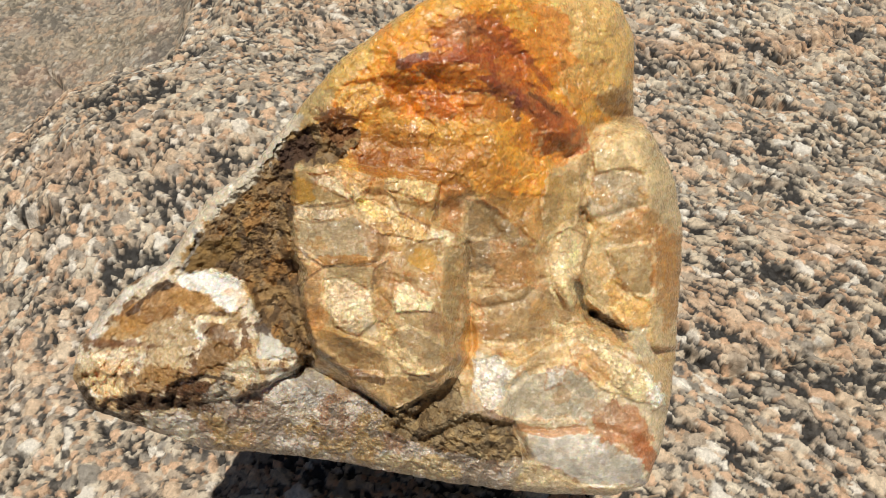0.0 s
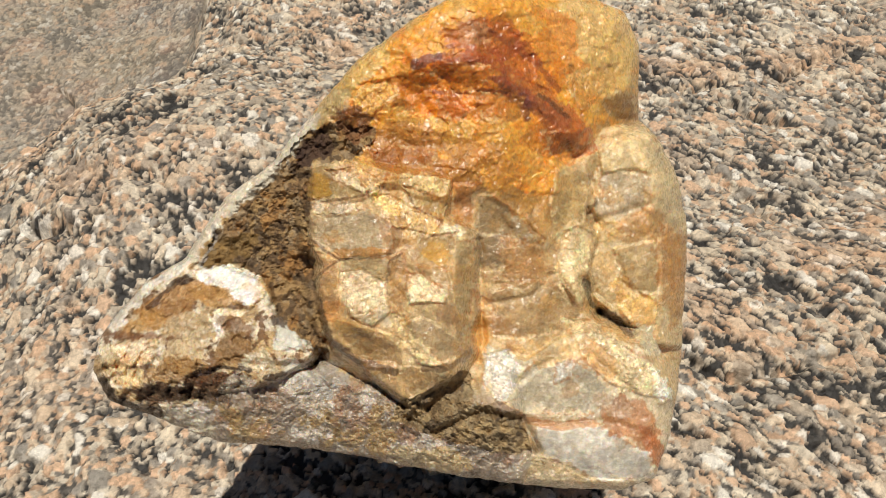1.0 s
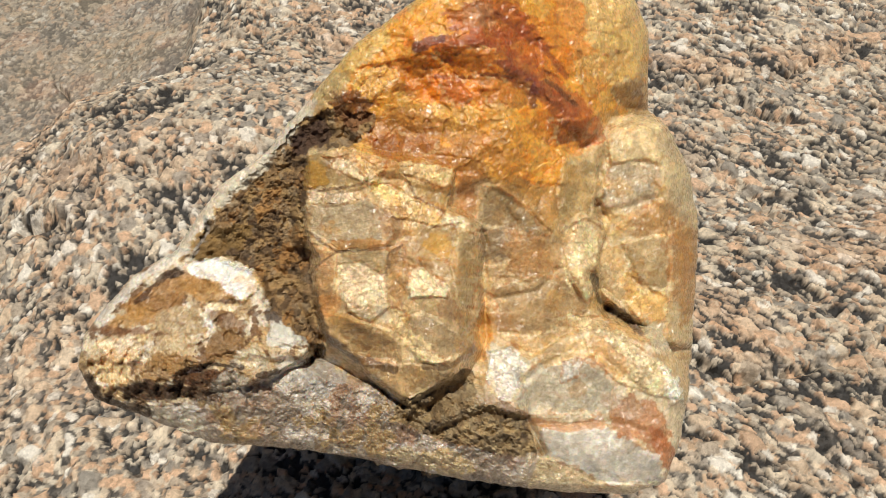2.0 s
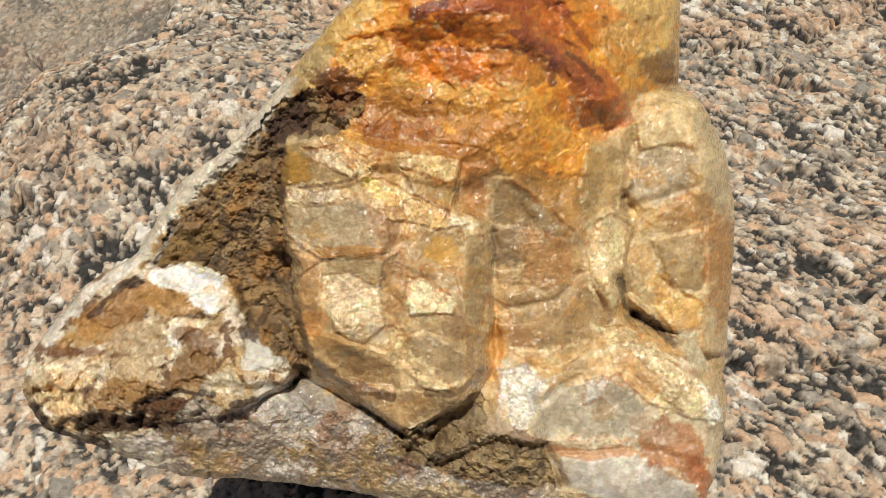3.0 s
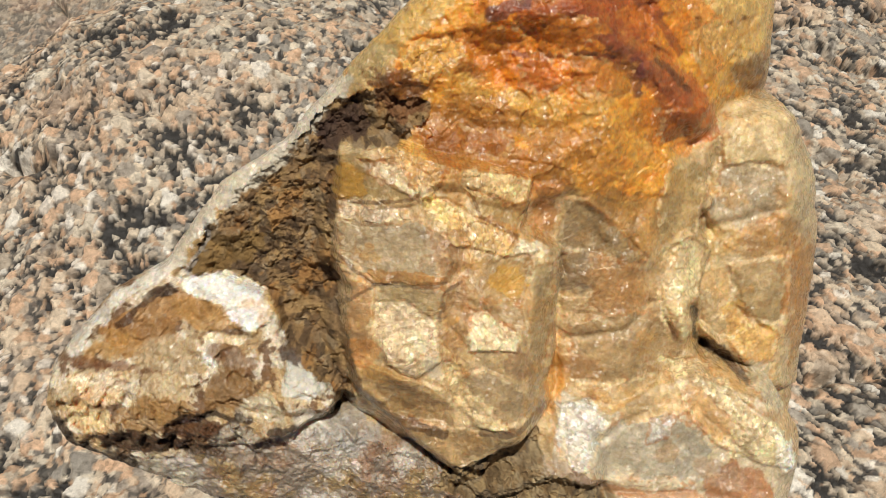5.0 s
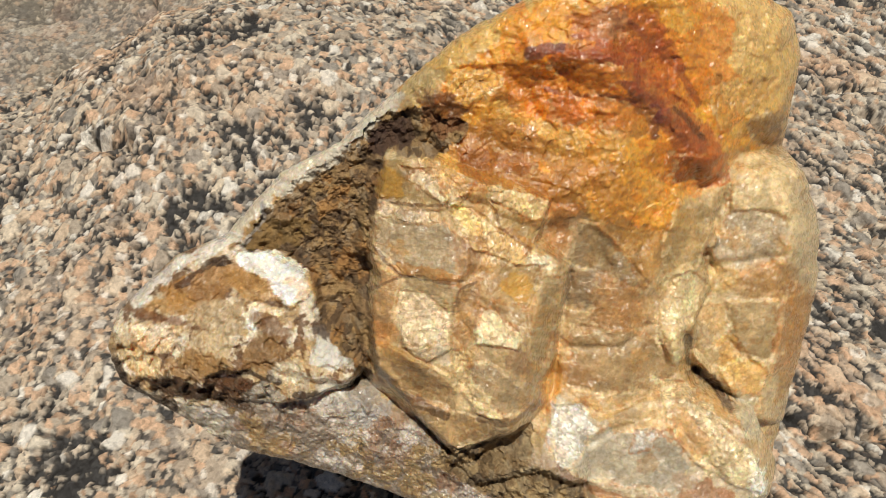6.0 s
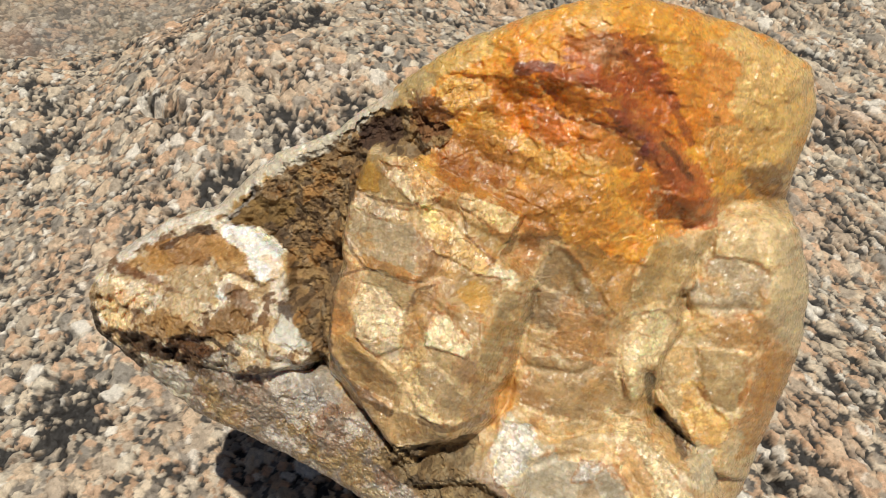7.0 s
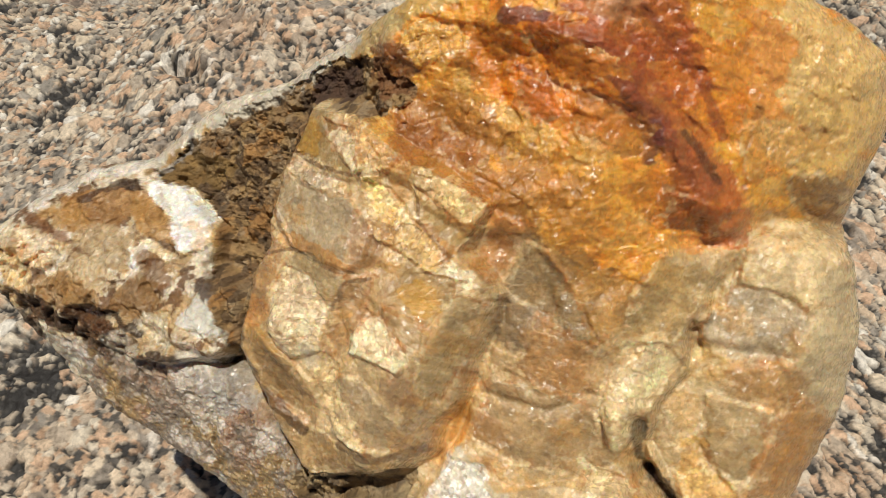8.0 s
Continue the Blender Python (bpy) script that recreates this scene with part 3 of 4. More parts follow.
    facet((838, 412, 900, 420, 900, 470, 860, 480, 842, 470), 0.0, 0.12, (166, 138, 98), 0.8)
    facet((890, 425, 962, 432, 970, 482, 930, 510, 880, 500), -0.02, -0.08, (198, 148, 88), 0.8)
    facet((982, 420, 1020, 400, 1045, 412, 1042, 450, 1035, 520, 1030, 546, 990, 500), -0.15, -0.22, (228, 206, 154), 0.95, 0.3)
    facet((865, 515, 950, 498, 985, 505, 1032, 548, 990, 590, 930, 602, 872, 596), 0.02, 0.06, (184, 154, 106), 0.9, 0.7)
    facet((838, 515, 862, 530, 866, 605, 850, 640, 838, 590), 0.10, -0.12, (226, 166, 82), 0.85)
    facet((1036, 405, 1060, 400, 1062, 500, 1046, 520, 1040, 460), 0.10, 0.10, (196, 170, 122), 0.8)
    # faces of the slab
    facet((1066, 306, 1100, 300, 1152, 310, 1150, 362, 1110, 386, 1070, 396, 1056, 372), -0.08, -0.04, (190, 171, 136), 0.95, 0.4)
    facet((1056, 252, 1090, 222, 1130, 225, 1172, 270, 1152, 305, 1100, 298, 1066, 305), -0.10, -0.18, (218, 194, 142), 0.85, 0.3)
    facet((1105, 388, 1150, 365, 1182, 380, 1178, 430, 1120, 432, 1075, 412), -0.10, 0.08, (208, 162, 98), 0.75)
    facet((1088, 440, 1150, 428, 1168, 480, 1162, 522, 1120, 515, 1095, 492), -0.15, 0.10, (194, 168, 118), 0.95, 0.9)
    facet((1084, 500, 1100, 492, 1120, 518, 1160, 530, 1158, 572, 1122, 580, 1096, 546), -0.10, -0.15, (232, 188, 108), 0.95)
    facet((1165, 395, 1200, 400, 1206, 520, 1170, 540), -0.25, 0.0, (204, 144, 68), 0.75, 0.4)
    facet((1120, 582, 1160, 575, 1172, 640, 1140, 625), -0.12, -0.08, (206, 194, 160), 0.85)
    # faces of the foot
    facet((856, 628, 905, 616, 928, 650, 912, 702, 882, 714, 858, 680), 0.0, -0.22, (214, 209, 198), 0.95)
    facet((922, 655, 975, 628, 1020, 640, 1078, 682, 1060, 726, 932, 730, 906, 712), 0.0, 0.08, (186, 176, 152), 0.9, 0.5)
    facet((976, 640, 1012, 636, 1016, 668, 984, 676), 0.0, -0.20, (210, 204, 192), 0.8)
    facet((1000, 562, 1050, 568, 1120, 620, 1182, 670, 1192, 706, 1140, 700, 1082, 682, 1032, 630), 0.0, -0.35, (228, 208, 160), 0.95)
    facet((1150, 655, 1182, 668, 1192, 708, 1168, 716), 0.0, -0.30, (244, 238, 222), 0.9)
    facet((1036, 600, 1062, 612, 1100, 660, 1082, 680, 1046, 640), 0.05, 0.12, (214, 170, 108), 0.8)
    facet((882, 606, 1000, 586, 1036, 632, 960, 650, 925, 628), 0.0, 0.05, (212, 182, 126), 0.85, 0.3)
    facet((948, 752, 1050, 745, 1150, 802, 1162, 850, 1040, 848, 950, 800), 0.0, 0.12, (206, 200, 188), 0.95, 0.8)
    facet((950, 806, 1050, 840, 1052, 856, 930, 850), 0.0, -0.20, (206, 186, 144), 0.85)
    # pieces on the lobe and the underside
    hold = np.ones(wx.shape)
    facet((346, 480, 400, 466, 446, 478, 472, 508, 464, 528, 440, 548, 420, 540, 402, 518, 386, 510, 350, 502), 0.03, -0.34, (242, 240, 234), 1.0, 0.6)
    facet((366, 552, 400, 545, 442, 550, 428, 560, 398, 564, 394, 590, 368, 582), 0.03, -0.30, (232, 226, 208), 0.95, 0.4)
    facet((488, 562, 524, 556, 530, 600, 538, 622, 486, 620), 0.04, -0.08, (196, 192, 176), 1.0, 0.9, 0.9)
    facet((196, 612, 240, 600, 278, 604, 266, 640, 224, 652), 0.10, -0.25, (222, 206, 180), 0.85)
    facet((180, 652, 222, 646, 256, 660, 240, 688, 206, 680), 0.10, -0.12, (214, 194, 150), 0.85)
    facet((440, 634, 466, 606, 486, 640, 470, 662), 0.0, -0.12, (206, 192, 156), 0.85)
    facet((326, 718, 380, 712, 440, 750, 484, 784, 420, 790, 366, 778), 0.03, -0.10, (196, 180, 154), 0.8, 0.4)
    facet((545, 655, 590, 650, 640, 700, 620, 730, 555, 720), 0.05, 0.0, (160, 148, 134), 0.8)
    facet((700, 760, 745, 750, 760, 800, 720, 830, 690, 800), 0.10, 0.0, (190, 164, 118), 0.8)
    facet((795, 755, 850, 760, 848, 795, 800, 790), 0.15, -0.10, (186, 154, 100), 0.8)
    # faces of the cap
    facet((758, 128, 840, 108, 882, 130, 850, 158, 790, 168), 0.0, -0.18, (236, 150, 44), 0.9, 0.2)
    facet((700, 135, 752, 130, 762, 172, 718, 192), 0.15, -0.05, (228, 150, 50), 0.8, 0.3)
    facet((632, 152, 690, 140, 700, 165, 660, 205, 625, 200), -0.10, -0.22, (222, 176, 84), 0.8)
    facet((770, 175, 810, 165, 830, 190, 812, 215, 775, 205), 0.12, 0.10, (214, 124, 40), 0.8)
    facet((830, 160, 930, 170, 925, 215, 850, 215), 0.0, 0.10, (208, 142, 62), 0.7)
    facet((1062, 172, 1126, 150, 1128, 214, 1080, 208), -0.10, 0.30, (166, 130, 74), 0.8, 0.4)
    facet((1000, 130, 1066, 120, 1100, 112, 1064, 168, 1030, 196, 1008, 165), -0.05, -0.12, (214, 168, 92), 0.7)
    # overhung face; its dark colour includes the overhang's shade
    facet((958, 236, 1034, 226, 1014, 272, 972, 282), 0.0, 0.45, (168, 96, 34), 0.8)
    facet((620, 255, 760, 262, 800, 300, 690, 292, 630, 275), 0.0, 0.20, (186, 122, 58), 0.6)

    glass = np.maximum(glass, 0.7 * np.exp(-(line_distance(ex, ey, plan(800, 100, 860, 112, 930, 145, 985, 190, 1030, 245)) / 2.8) ** 2))
    # ridges and grooves
    bump([(-4.7, 39.4), (5.5, 39.9), (12.7, 36.3), (21.1, 30.1), (26.5, 25.0), (30.1, 22.7)], 3.0, 2.1)
    bump([(-2.9, 34.9), (5.5, 33.1), (13.9, 32.5), (21.1, 27.1), (25.9, 21.5)], 1.6, -0.7)
    bump([(25.3, 18.7), (28.5, 19.5), (31.6, 21.9)], 1.3, -2.4)
    bump([(7.9, 44.2), (14.5, 42.3), (21.7, 36.7), (27.1, 30.1), (31.9, 25.9)], 1.8, -0.8)
    bump([(-10.1, 34.9), (-5.3, 32.5), (-2.9, 28.3)], 1.6, -0.9)
    bump([(0.7, 36.7), (2.5, 32.5)], 1.2, -0.8)
    bump([(-17.3, 24.1), (-7.7, 21.5), (0.7, 22.3), (7.9, 21.5)], 1.6, -0.5)
    bump([(34.3, 28.3), (37.9, 28.3), (42.1, 28.9)], 2.6, -2.0)
    bump([(32.5, 24.3), (36.7, 26.2), (43.9, 27.2)], 1.8, -5.0)
    bump([(32.1, 21.1), (31.4, 15.7), (31.9, 11.5), (30.4, 7.9), (32.1, 4.7), (31.8, 0.1)], 0.7, -0.8)
    bump([(30.7, 8.5), (31.9, 6.7), (33.1, 4.7)], 0.6, -1.2)
    bump([(30.1, -6.8), (31.9, -11.9), (33.1, -13.3)], 1.3, -4.5)
    bump([(33.3, -13.3), (36.1, -14.9), (40.3, -17.9)], 1.0, -4.0)
    bump([(10.1, 10.2), (12.9, 8.5), (14.5, 7.1)], 0.8, -0.45)
    bump([(-28.6, 16.9), (-29.1, 9.7), (-28.6, 1.3), (-27.3, -9.5), (-25.0, -19.7)], 0.7, -3.4)
    bump([(-25.0, -19.7), (-17.3, -26.2), (-8.3, -33.7)], 1.0, -3.0)
    bump([(-5.3, -35.2), (0.7, -31.6), (6.1, -28.6)], 1.6, -3.0)
    bump([(-8.9, -35.2), (-1.7, -38.8), (7.9, -34.4), (16.9, -36.1), (20.5, -43.0)], 0.8, -2.2)
    bump([(7.4, 1.9), (8.1, -7.1), (7.7, -14.3), (8.6, -19.1), (7.4, -23.8)], 0.8, -1.4)
    bump([(-36.4, -12.5), (-30.4, -16.1), (-25.0, -23.2)], 0.9, -1.6)
    bump([(-54.4, -29.8), (-46.0, -23.8), (-37.6, -25.6), (-26.8, -23.8)], 1.0, -1.8)
    bump([(-36.4, -26.2), (-34.0, -23.8), (-37.0, -21.5)], 1.6, 1.0)
    bump([(-20.9, 29.5), (-20.6, 28.9)], 1.7, 1.4)

    # swells and valleys that give the broad shape
    def swell(at, wide, high):
        nonlocal w
        w = w + high * np.exp(-((wx - at[0]) ** 2 + (wy - at[1]) ** 2) / wide ** 2)

    swell((4.1, 9.5), 2.4, -1.4)
    swell((11.5, -25.4), 7.0, 3.2)
    swell((29.5, -7.0), 4.5, 3.4)
    swell((-17.3, -13.1), 4.0, 0.9)
    swell((-23.8, 14.5), 3.5, 0.9)
    swell((-2.3, -21.5), 4.0, 0.7)
    swell((12.7, 5.5), 5.0, -0.8)
    swell((15.1, -5.9), 4.0, -0.7)
    swell((10.3, 21.1), 6.0, 1.0)
    swell((-7.1, 21.5), 5.0, -1.0)
    swell((37.3, 31.3), 3.5, -1.6)
    swell((33.1, 42.1), 5.0, 1.0)
    swell((3.1, 37.3), 3.0, 0.7)
    swell((43.9, -5.9), 4.5, 1.0)
    swell((45.7, 12.1), 4.0, 1.0)
    swell((26.5, -26.2), 5.0, 0.6)
    swell((18.7, -14.3), 5.0, 0.7)
    bump([(-9.1, 0.1), (-10.3, -7.1), (-9.5, -14.3), (-7.4, -19.1)], 1.6, -1.1)
    bump([(-26.8, -1.0), (-21.6, -2.4), (-11.0, -1.2)], 0.4, -0.5)
    bump([(-28.0, 10.4), (-22.1, 9.0), (-16.1, 10.4), (-8.6, 6.4)], 0.35, -0.25)
    bump([(-11.0, 16.9), (-10.1, 11.5), (-7.4, 5.5)], 0.8, -0.2)
    bump([(-7.1, -4.1), (-2.9, -6.1), (1.3, -10.7)], 0.6, -0.5)
    bump([(-22.1, -15.2), (-14.9, -18.1), (-9.8, -20.3)], 0.9, 0.5)
    bump([(7.7, 10.9), (8.9, 1.3), (7.9, -9.5), (8.9, -19.1)], 2.2, -0.8)
    bump([(24.7, 16.9), (22.1, 8.5), (21.1, 2.5)], 2.2, 1.2)
    bump([(16.9, 6.7), (22.1, 1.1), (27.1, -11.4)], 0.5, -0.3)
    bump([(27.3, 3.7), (28.3, -9.5)], 2.0, 1.0)
    bump([(9.3, -11.6), (18.7, -10.2), (22.9, -5.4)], 0.7, -0.7)
    bump([(27.7, -14.9), (37.9, -22.1), (48.7, -31.6)], 2.0, 1.0)
    bump([(31.3, -22.4), (40.3, -30.4)], 0.9, -0.9)
    bump([(13.3, -30.8), (19.7, -25.0), (26.5, -21.2)], 0.8, -0.8)
    bump([(41.5, 18.7), (44.1, 11.5), (42.7, 4.9)], 1.8, 0.8)
    bump([(32.5, 6.4), (37.9, 7.6), (43.9, 9.5)], 0.8, -0.8)
    bump([(36.9, -1.7), (38.5, -7.7), (42.7, -10.7)], 0.8, -0.8)
    bump([(17.5, -36.1), (25.9, -37.3), (33.1, -36.4), (40.3, -38.2)], 0.9, -0.7)

    # broken surface: chips on the clean quartz, crumbs in the earth, soft waves on the cap
    ragged = fbm(sx, sy, 3, 4, 4)
    earthy = np.maximum(step(-0.15, 0.2, zone["earth"] + 1.2 * ragged), 0.9 * step(-0.2, 0.3, zone["crust"] + 1.0 * ragged))
    dirty = step(0.0, 1.0, zone["lobe"]) * 0.7
    capped = step(-1.0, 2.0, zone["cap"])
    under_side = step((-94.0, -25.0)[1], (-94.0, -31.0)[1], y + 0.15 * (x - (-22.1, 52.9)[0])) * (zone["block"] < 0) * (zone["foot"] < 0)
    clean = (1 - earthy) * (1 - 0.5 * capped) * (1 - 0.85 * glass)
    some = step(-0.25, 0.25, fbm(x, y, 9, 2, 4))
    hackle = 1 - np.abs(fbm(wx + 0.6 * wy, 2.2 * wy - wx, 2.6, 4, 3, 0.55)) * 2
    rough = 0.35 + 0.65 * sugar
    w = w + clean * (0.45 * broken(wx, wy, 8.0, 0.26, 2, 9.0) + (0.1 + 0.3 * some) * broken(wx, wy, 3.6, 0.34, 5, 11.0) + rough * (0.5 * broken(wx, wy, 1.9, 0.40, 1, 26.0) + 0.16 * broken(x, y, 0.8, 0.45, 4, 20.0)) + 0.05 * hackle)
    w = w + glass * (1 - earthy) * (0.05 * hackle + 0.10 * broken(wx, wy, 2.4, 0.3, 6, 20.0))
    w = w + capped * (0.45 * broken(wx, wy, 7.0, 0.26, 3, 10.0) + (0.15 + 0.3 * some) * broken(wx, wy, 3.4, 0.34, 6, 12.0) + 0.48 * broken(wx, wy, 1.7, 0.40, 0, 26.0) + 0.22 * broken(x, y, 0.8, 0.45, 7, 20.0) + 0.05 * hackle)
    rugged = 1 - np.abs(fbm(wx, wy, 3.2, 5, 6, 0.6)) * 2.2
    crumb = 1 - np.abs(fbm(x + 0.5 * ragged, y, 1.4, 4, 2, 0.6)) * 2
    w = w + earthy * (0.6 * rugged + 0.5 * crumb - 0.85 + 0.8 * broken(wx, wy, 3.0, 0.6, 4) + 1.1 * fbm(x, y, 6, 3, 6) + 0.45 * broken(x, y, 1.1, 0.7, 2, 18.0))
    w = w + dirty * (1 - 0.8 * glass) * (0.8 * rugged + 0.25 * crumb - 0.8 + 0.5 * broken(x, y, 1.2, 0.6, 6, 20.0) + 1.0 * broken(wx, wy, 2.6, 0.6, 3)) + under_side * (1.0 * rugged + 0.4 * crumb - 0.8 + 0.7 * broken(wx, wy, 4.2, 0.5, 5, 16.0))
    w = w + 0.05 * fbm(x, y, 1.0, 3, 7) + (0.28 * rough + 0.25 * earthy) * (1 - 0.9 * glass) * slope
    sugar = np.maximum(sugar, 0.35 + 0.4 * capped * step(-0.1, 0.3, fbm(x, y, 4, 4, 2, 0.6))) * (1 - earthy) * (1 - 0.9 * glass)
    return w, zone, earthy, paint, rugged, crumb, sugar, (sx, sy, shade)


def dyed(x, y, zone, earthy, paint, rugged, crumb, chips):
    """The stains on the face, with some shade and highlights put into the colour."""
    col = np.empty((*x.shape, 3))
    col[:] = CREAM
    sx, sy, shade = chips
    drift = fbm(0.4 * x + 0.6 * sx, 0.4 * y + 0.6 * sy, 6, 5, 2, 0.6)
    drift2 = fbm(0.3 * x + 0.7 * sx, 0.3 * y + 0.7 * sy, 2.5, 5, 5, 0.6)
    seam = 1 - np.abs(fbm(x, y, 5, 5, 7, 0.55)) * 9

    def lay(colour, mask):
        m = np.clip(mask, 0, 1)[..., None]
        col[:] = col * (1 - m) + np.array(colour) * m

    def stain_shade(at, rx, ry, turn, colour, strength=0.9, ragged=0.6):
        ca, sa = math.cos(radians(turn)), math.sin(radians(turn))
        dx, dy = 0.5 * (x + sx) - at[0], 0.5 * (y + sy) - at[1]
        d = np.hypot((ca * dx + sa * dy) / rx, (ca * dy - sa * dx) / ry)
        lay(colour, strength * step(1.06, 0.88, d + ragged * (drift + 0.9 * drift2)))

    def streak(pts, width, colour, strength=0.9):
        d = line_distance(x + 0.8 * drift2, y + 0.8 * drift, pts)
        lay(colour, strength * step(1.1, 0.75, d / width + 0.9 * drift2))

    lay(hue(206, 178, 122), 0.5 * step(-0.2, 0.4, drift2))
    # cap
    cap = step(-2.5, 2.5, zone["cap"] + 4 * drift)
    lay(GOLD, cap)
    lay(OLIVE, cap * 0.6 * step(0.0, 0.3, fbm(x, y, 6, 5, 3, 0.6)))
    lay(ORANGE, cap * 0.55 * step(0.05, 0.35, fbm(x, y, 4, 5, 4, 0.6)))
    lay((0.62, 0.42, 0.14), cap * 0.5 * step(0.1, 0.35, fbm(x, y, 2.2, 4, 1, 0.6)))
    stain_shade((33.1, 44.5), 10, 10, 0, (0.78, 0.60, 0.28), 0.85)
    stain_shade((35.5, 36.1), 6, 8, 0, (0.76, 0.56, 0.22), 0.75)
    stain_shade((-17.3, 38.5), 12, 3, 45, (0.70, 0.55, 0.22), 0.8)
    stain_shade((-23.2, 30.1), 6, 2.5, 50, (0.60, 0.52, 0.30), 0.7)
    stain_shade((38.5, 29.5), 5, 4, 0, SMOKE, 0.6)
    stain_shade((-2.9, 36.1), 9, 6, 20, (0.62, 0.27, 0.03), 0.7)
    stain_shade((4.3, 34.9), 14, 7, -8, ORANGE, 0.85)
    stain_shade((21.1, 39.7), 7, 9, -30, ORANGE, 0.6)
    stain_shade((24.7, 24.7), 7, 5, -40, ORANGE, 0.6)
    stain_shade((20.5, 22.9), 4, 3, -20, (0.55, 0.22, 0.03), 0.6)
    stain_shade((9.1, 43.9), 8, 4.5, -10, (0.46, 0.12, 0.03), 0.7)
    stain_shade((16.3, 39.7), 6, 4, -40, (0.50, 0.13, 0.03), 0.6)
    stain_shade((6.7, 45.4), 3.5, 2.5, 0, (0.62, 0.36, 0.2), 0.6)
    # shade of the concave between cap and block, put into the colour
    stain_shade((-5.9, 18.7), 16, 4.5, -12, (0.46, 0.235, 0.06), 0.85)
    stain_shade((-11.3, 22.9), 9, 4, 10, (0.50, 0.26, 0.07), 0.75)
    stain_shade((5.5, 18.7), 9, 5, 0, (0.52, 0.27, 0.06), 0.75)
    streak([(0.7, 39.4), (6.7, 39.9), (13.3, 36.3), (21.1, 30.7), (26.5, 25.3), (29.5, 22.9)], 3.3, (0.44, 0.13, 0.045), 0.7)
    streak([(1.9, 39.4), (7.9, 39.4), (13.3, 36.3), (19.9, 31.5), (24.7, 26.7)], 1.5, (0.34, 0.095, 0.045), 0.5)
    streak([(7.9, 37.9), (13.9, 34.9), (18.7, 31.9)], 1.6, (0.30, 0.08, 0.05), 0.5)
    streak([(-5.9, 39.4), (-1.1, 40.9)], 1.1, PLUM, 0.8)
    streak([(16.5, 32.5), (18.1, 27.7)], 1.1, PLUM, 0.75)
    streak([(20.5, 33.1), (25.9, 28.3)], 0.5, UMBER, 0.6)
    # shadow line under the ridge, painted as a brown streak
    streak([(-1.7, 33.1), (7.9, 33.7), (13.9, 32.7)], 0.8, (0.36, 0.10, 0.03), 0.8)
    streak([(10.3, 46.3), (19.9, 39.7), (24.7, 33.7)], 0.8, (0.40, 0.11, 0.03), 0.7)
    streak([(27.1, 38.5), (28.3, 32.5)], 0.5, OCHRE, 0.7)
    # the middle, from facet to facet
    lay((0.66, 0.54, 0.31), 0.6 * step(-0.5, 1.0, zone["slab"] + drift))
    lay(hue(212, 198, 166), 0.85 * step(-0.2, 0.3, zone["foot"]))
    veined = step(-0.10, 0.20, fbm(x, y, 5, 4, 2, 0.6))
    mottle = fbm(0.5 * (x + sx), 0.5 * (y + sy), 3.0, 5, 3, 0.65)
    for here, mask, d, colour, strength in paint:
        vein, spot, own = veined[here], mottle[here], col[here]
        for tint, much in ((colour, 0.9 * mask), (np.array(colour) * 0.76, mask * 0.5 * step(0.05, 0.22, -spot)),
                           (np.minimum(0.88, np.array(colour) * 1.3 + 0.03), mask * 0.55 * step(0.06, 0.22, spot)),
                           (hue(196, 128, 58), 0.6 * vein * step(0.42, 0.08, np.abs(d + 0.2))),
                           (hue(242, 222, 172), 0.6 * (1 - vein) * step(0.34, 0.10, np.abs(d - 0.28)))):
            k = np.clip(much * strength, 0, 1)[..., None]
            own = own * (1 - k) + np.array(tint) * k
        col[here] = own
    clean = (1 - earthy) * (1 - cap) * (1 - 0.75 * step(-0.3, 0.5, zone["foot"]))
    lay((0.78, 0.66, 0.44), clean * 0.35 * step(0.45, 0.9, seam))
    lay((0.42, 0.22, 0.07), clean * 0.45 * step(0.45, 0.95, 1 - np.abs(fbm(x, y, 8, 5, 4, 0.55)) * 14))
    lay((0.66, 0.38, 0.10), clean * 0.4 * step(0.22, 0.42, fbm(x, y, 4.5, 5, 5, 0.6)))
    stain_shade((12.7, 18.1), 6, 5, 0, (0.62, 0.33, 0.06), 0.42)
    stain_shade((10.3, 1.3), 3, 5, 10, (0.33, 0.26, 0.17), 0.36)
    stain_shade((18.1, -2.9), 5, 4, 10, (0.50, 0.27, 0.08), 0.36)
    stain_shade((24.1, -3.5), 1.2, 6, -10, (0.40, 0.22, 0.08), 0.30)
    stain_shade((12.1, -16.1), 4, 2.5, 0, (0.50, 0.26, 0.08), 0.42)
    stain_shade((9.1, -17.3), 1.8, 5, 15, (0.52, 0.28, 0.06), 0.42)
    stain_shade((48.7, 13.3), 4, 12, 15, (0.62, 0.54, 0.33), 0.36)
    stain_shade((50.1, -7.1), 2.6, 10, 0, (0.52, 0.27, 0.06), 0.72)
    stain_shade((42.7, 5.5), 5, 3, 20, (0.54, 0.31, 0.10), 0.36)
    stain_shade((34.3, 4.3), 2.5, 3, 0, (0.72, 0.55, 0.22), 0.42)
    streak([(30.4, 8.3), (32.1, 4.7), (31.8, 3.1)], 0.5, (0.36, 0.18, 0.07), 0.36)
    # near-black colour along the cracks carved between slab and foot
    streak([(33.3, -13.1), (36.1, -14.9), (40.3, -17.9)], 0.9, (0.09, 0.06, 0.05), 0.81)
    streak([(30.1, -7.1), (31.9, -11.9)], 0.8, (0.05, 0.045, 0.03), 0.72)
    # block
    stain_shade(plan(560, 330)[0], 3, 3, 0, hue(206, 158, 58), 0.8)
    stain_shade(plan(770, 450)[0], 3.5, 2.2, -15, hue(220, 170, 66), 0.75)
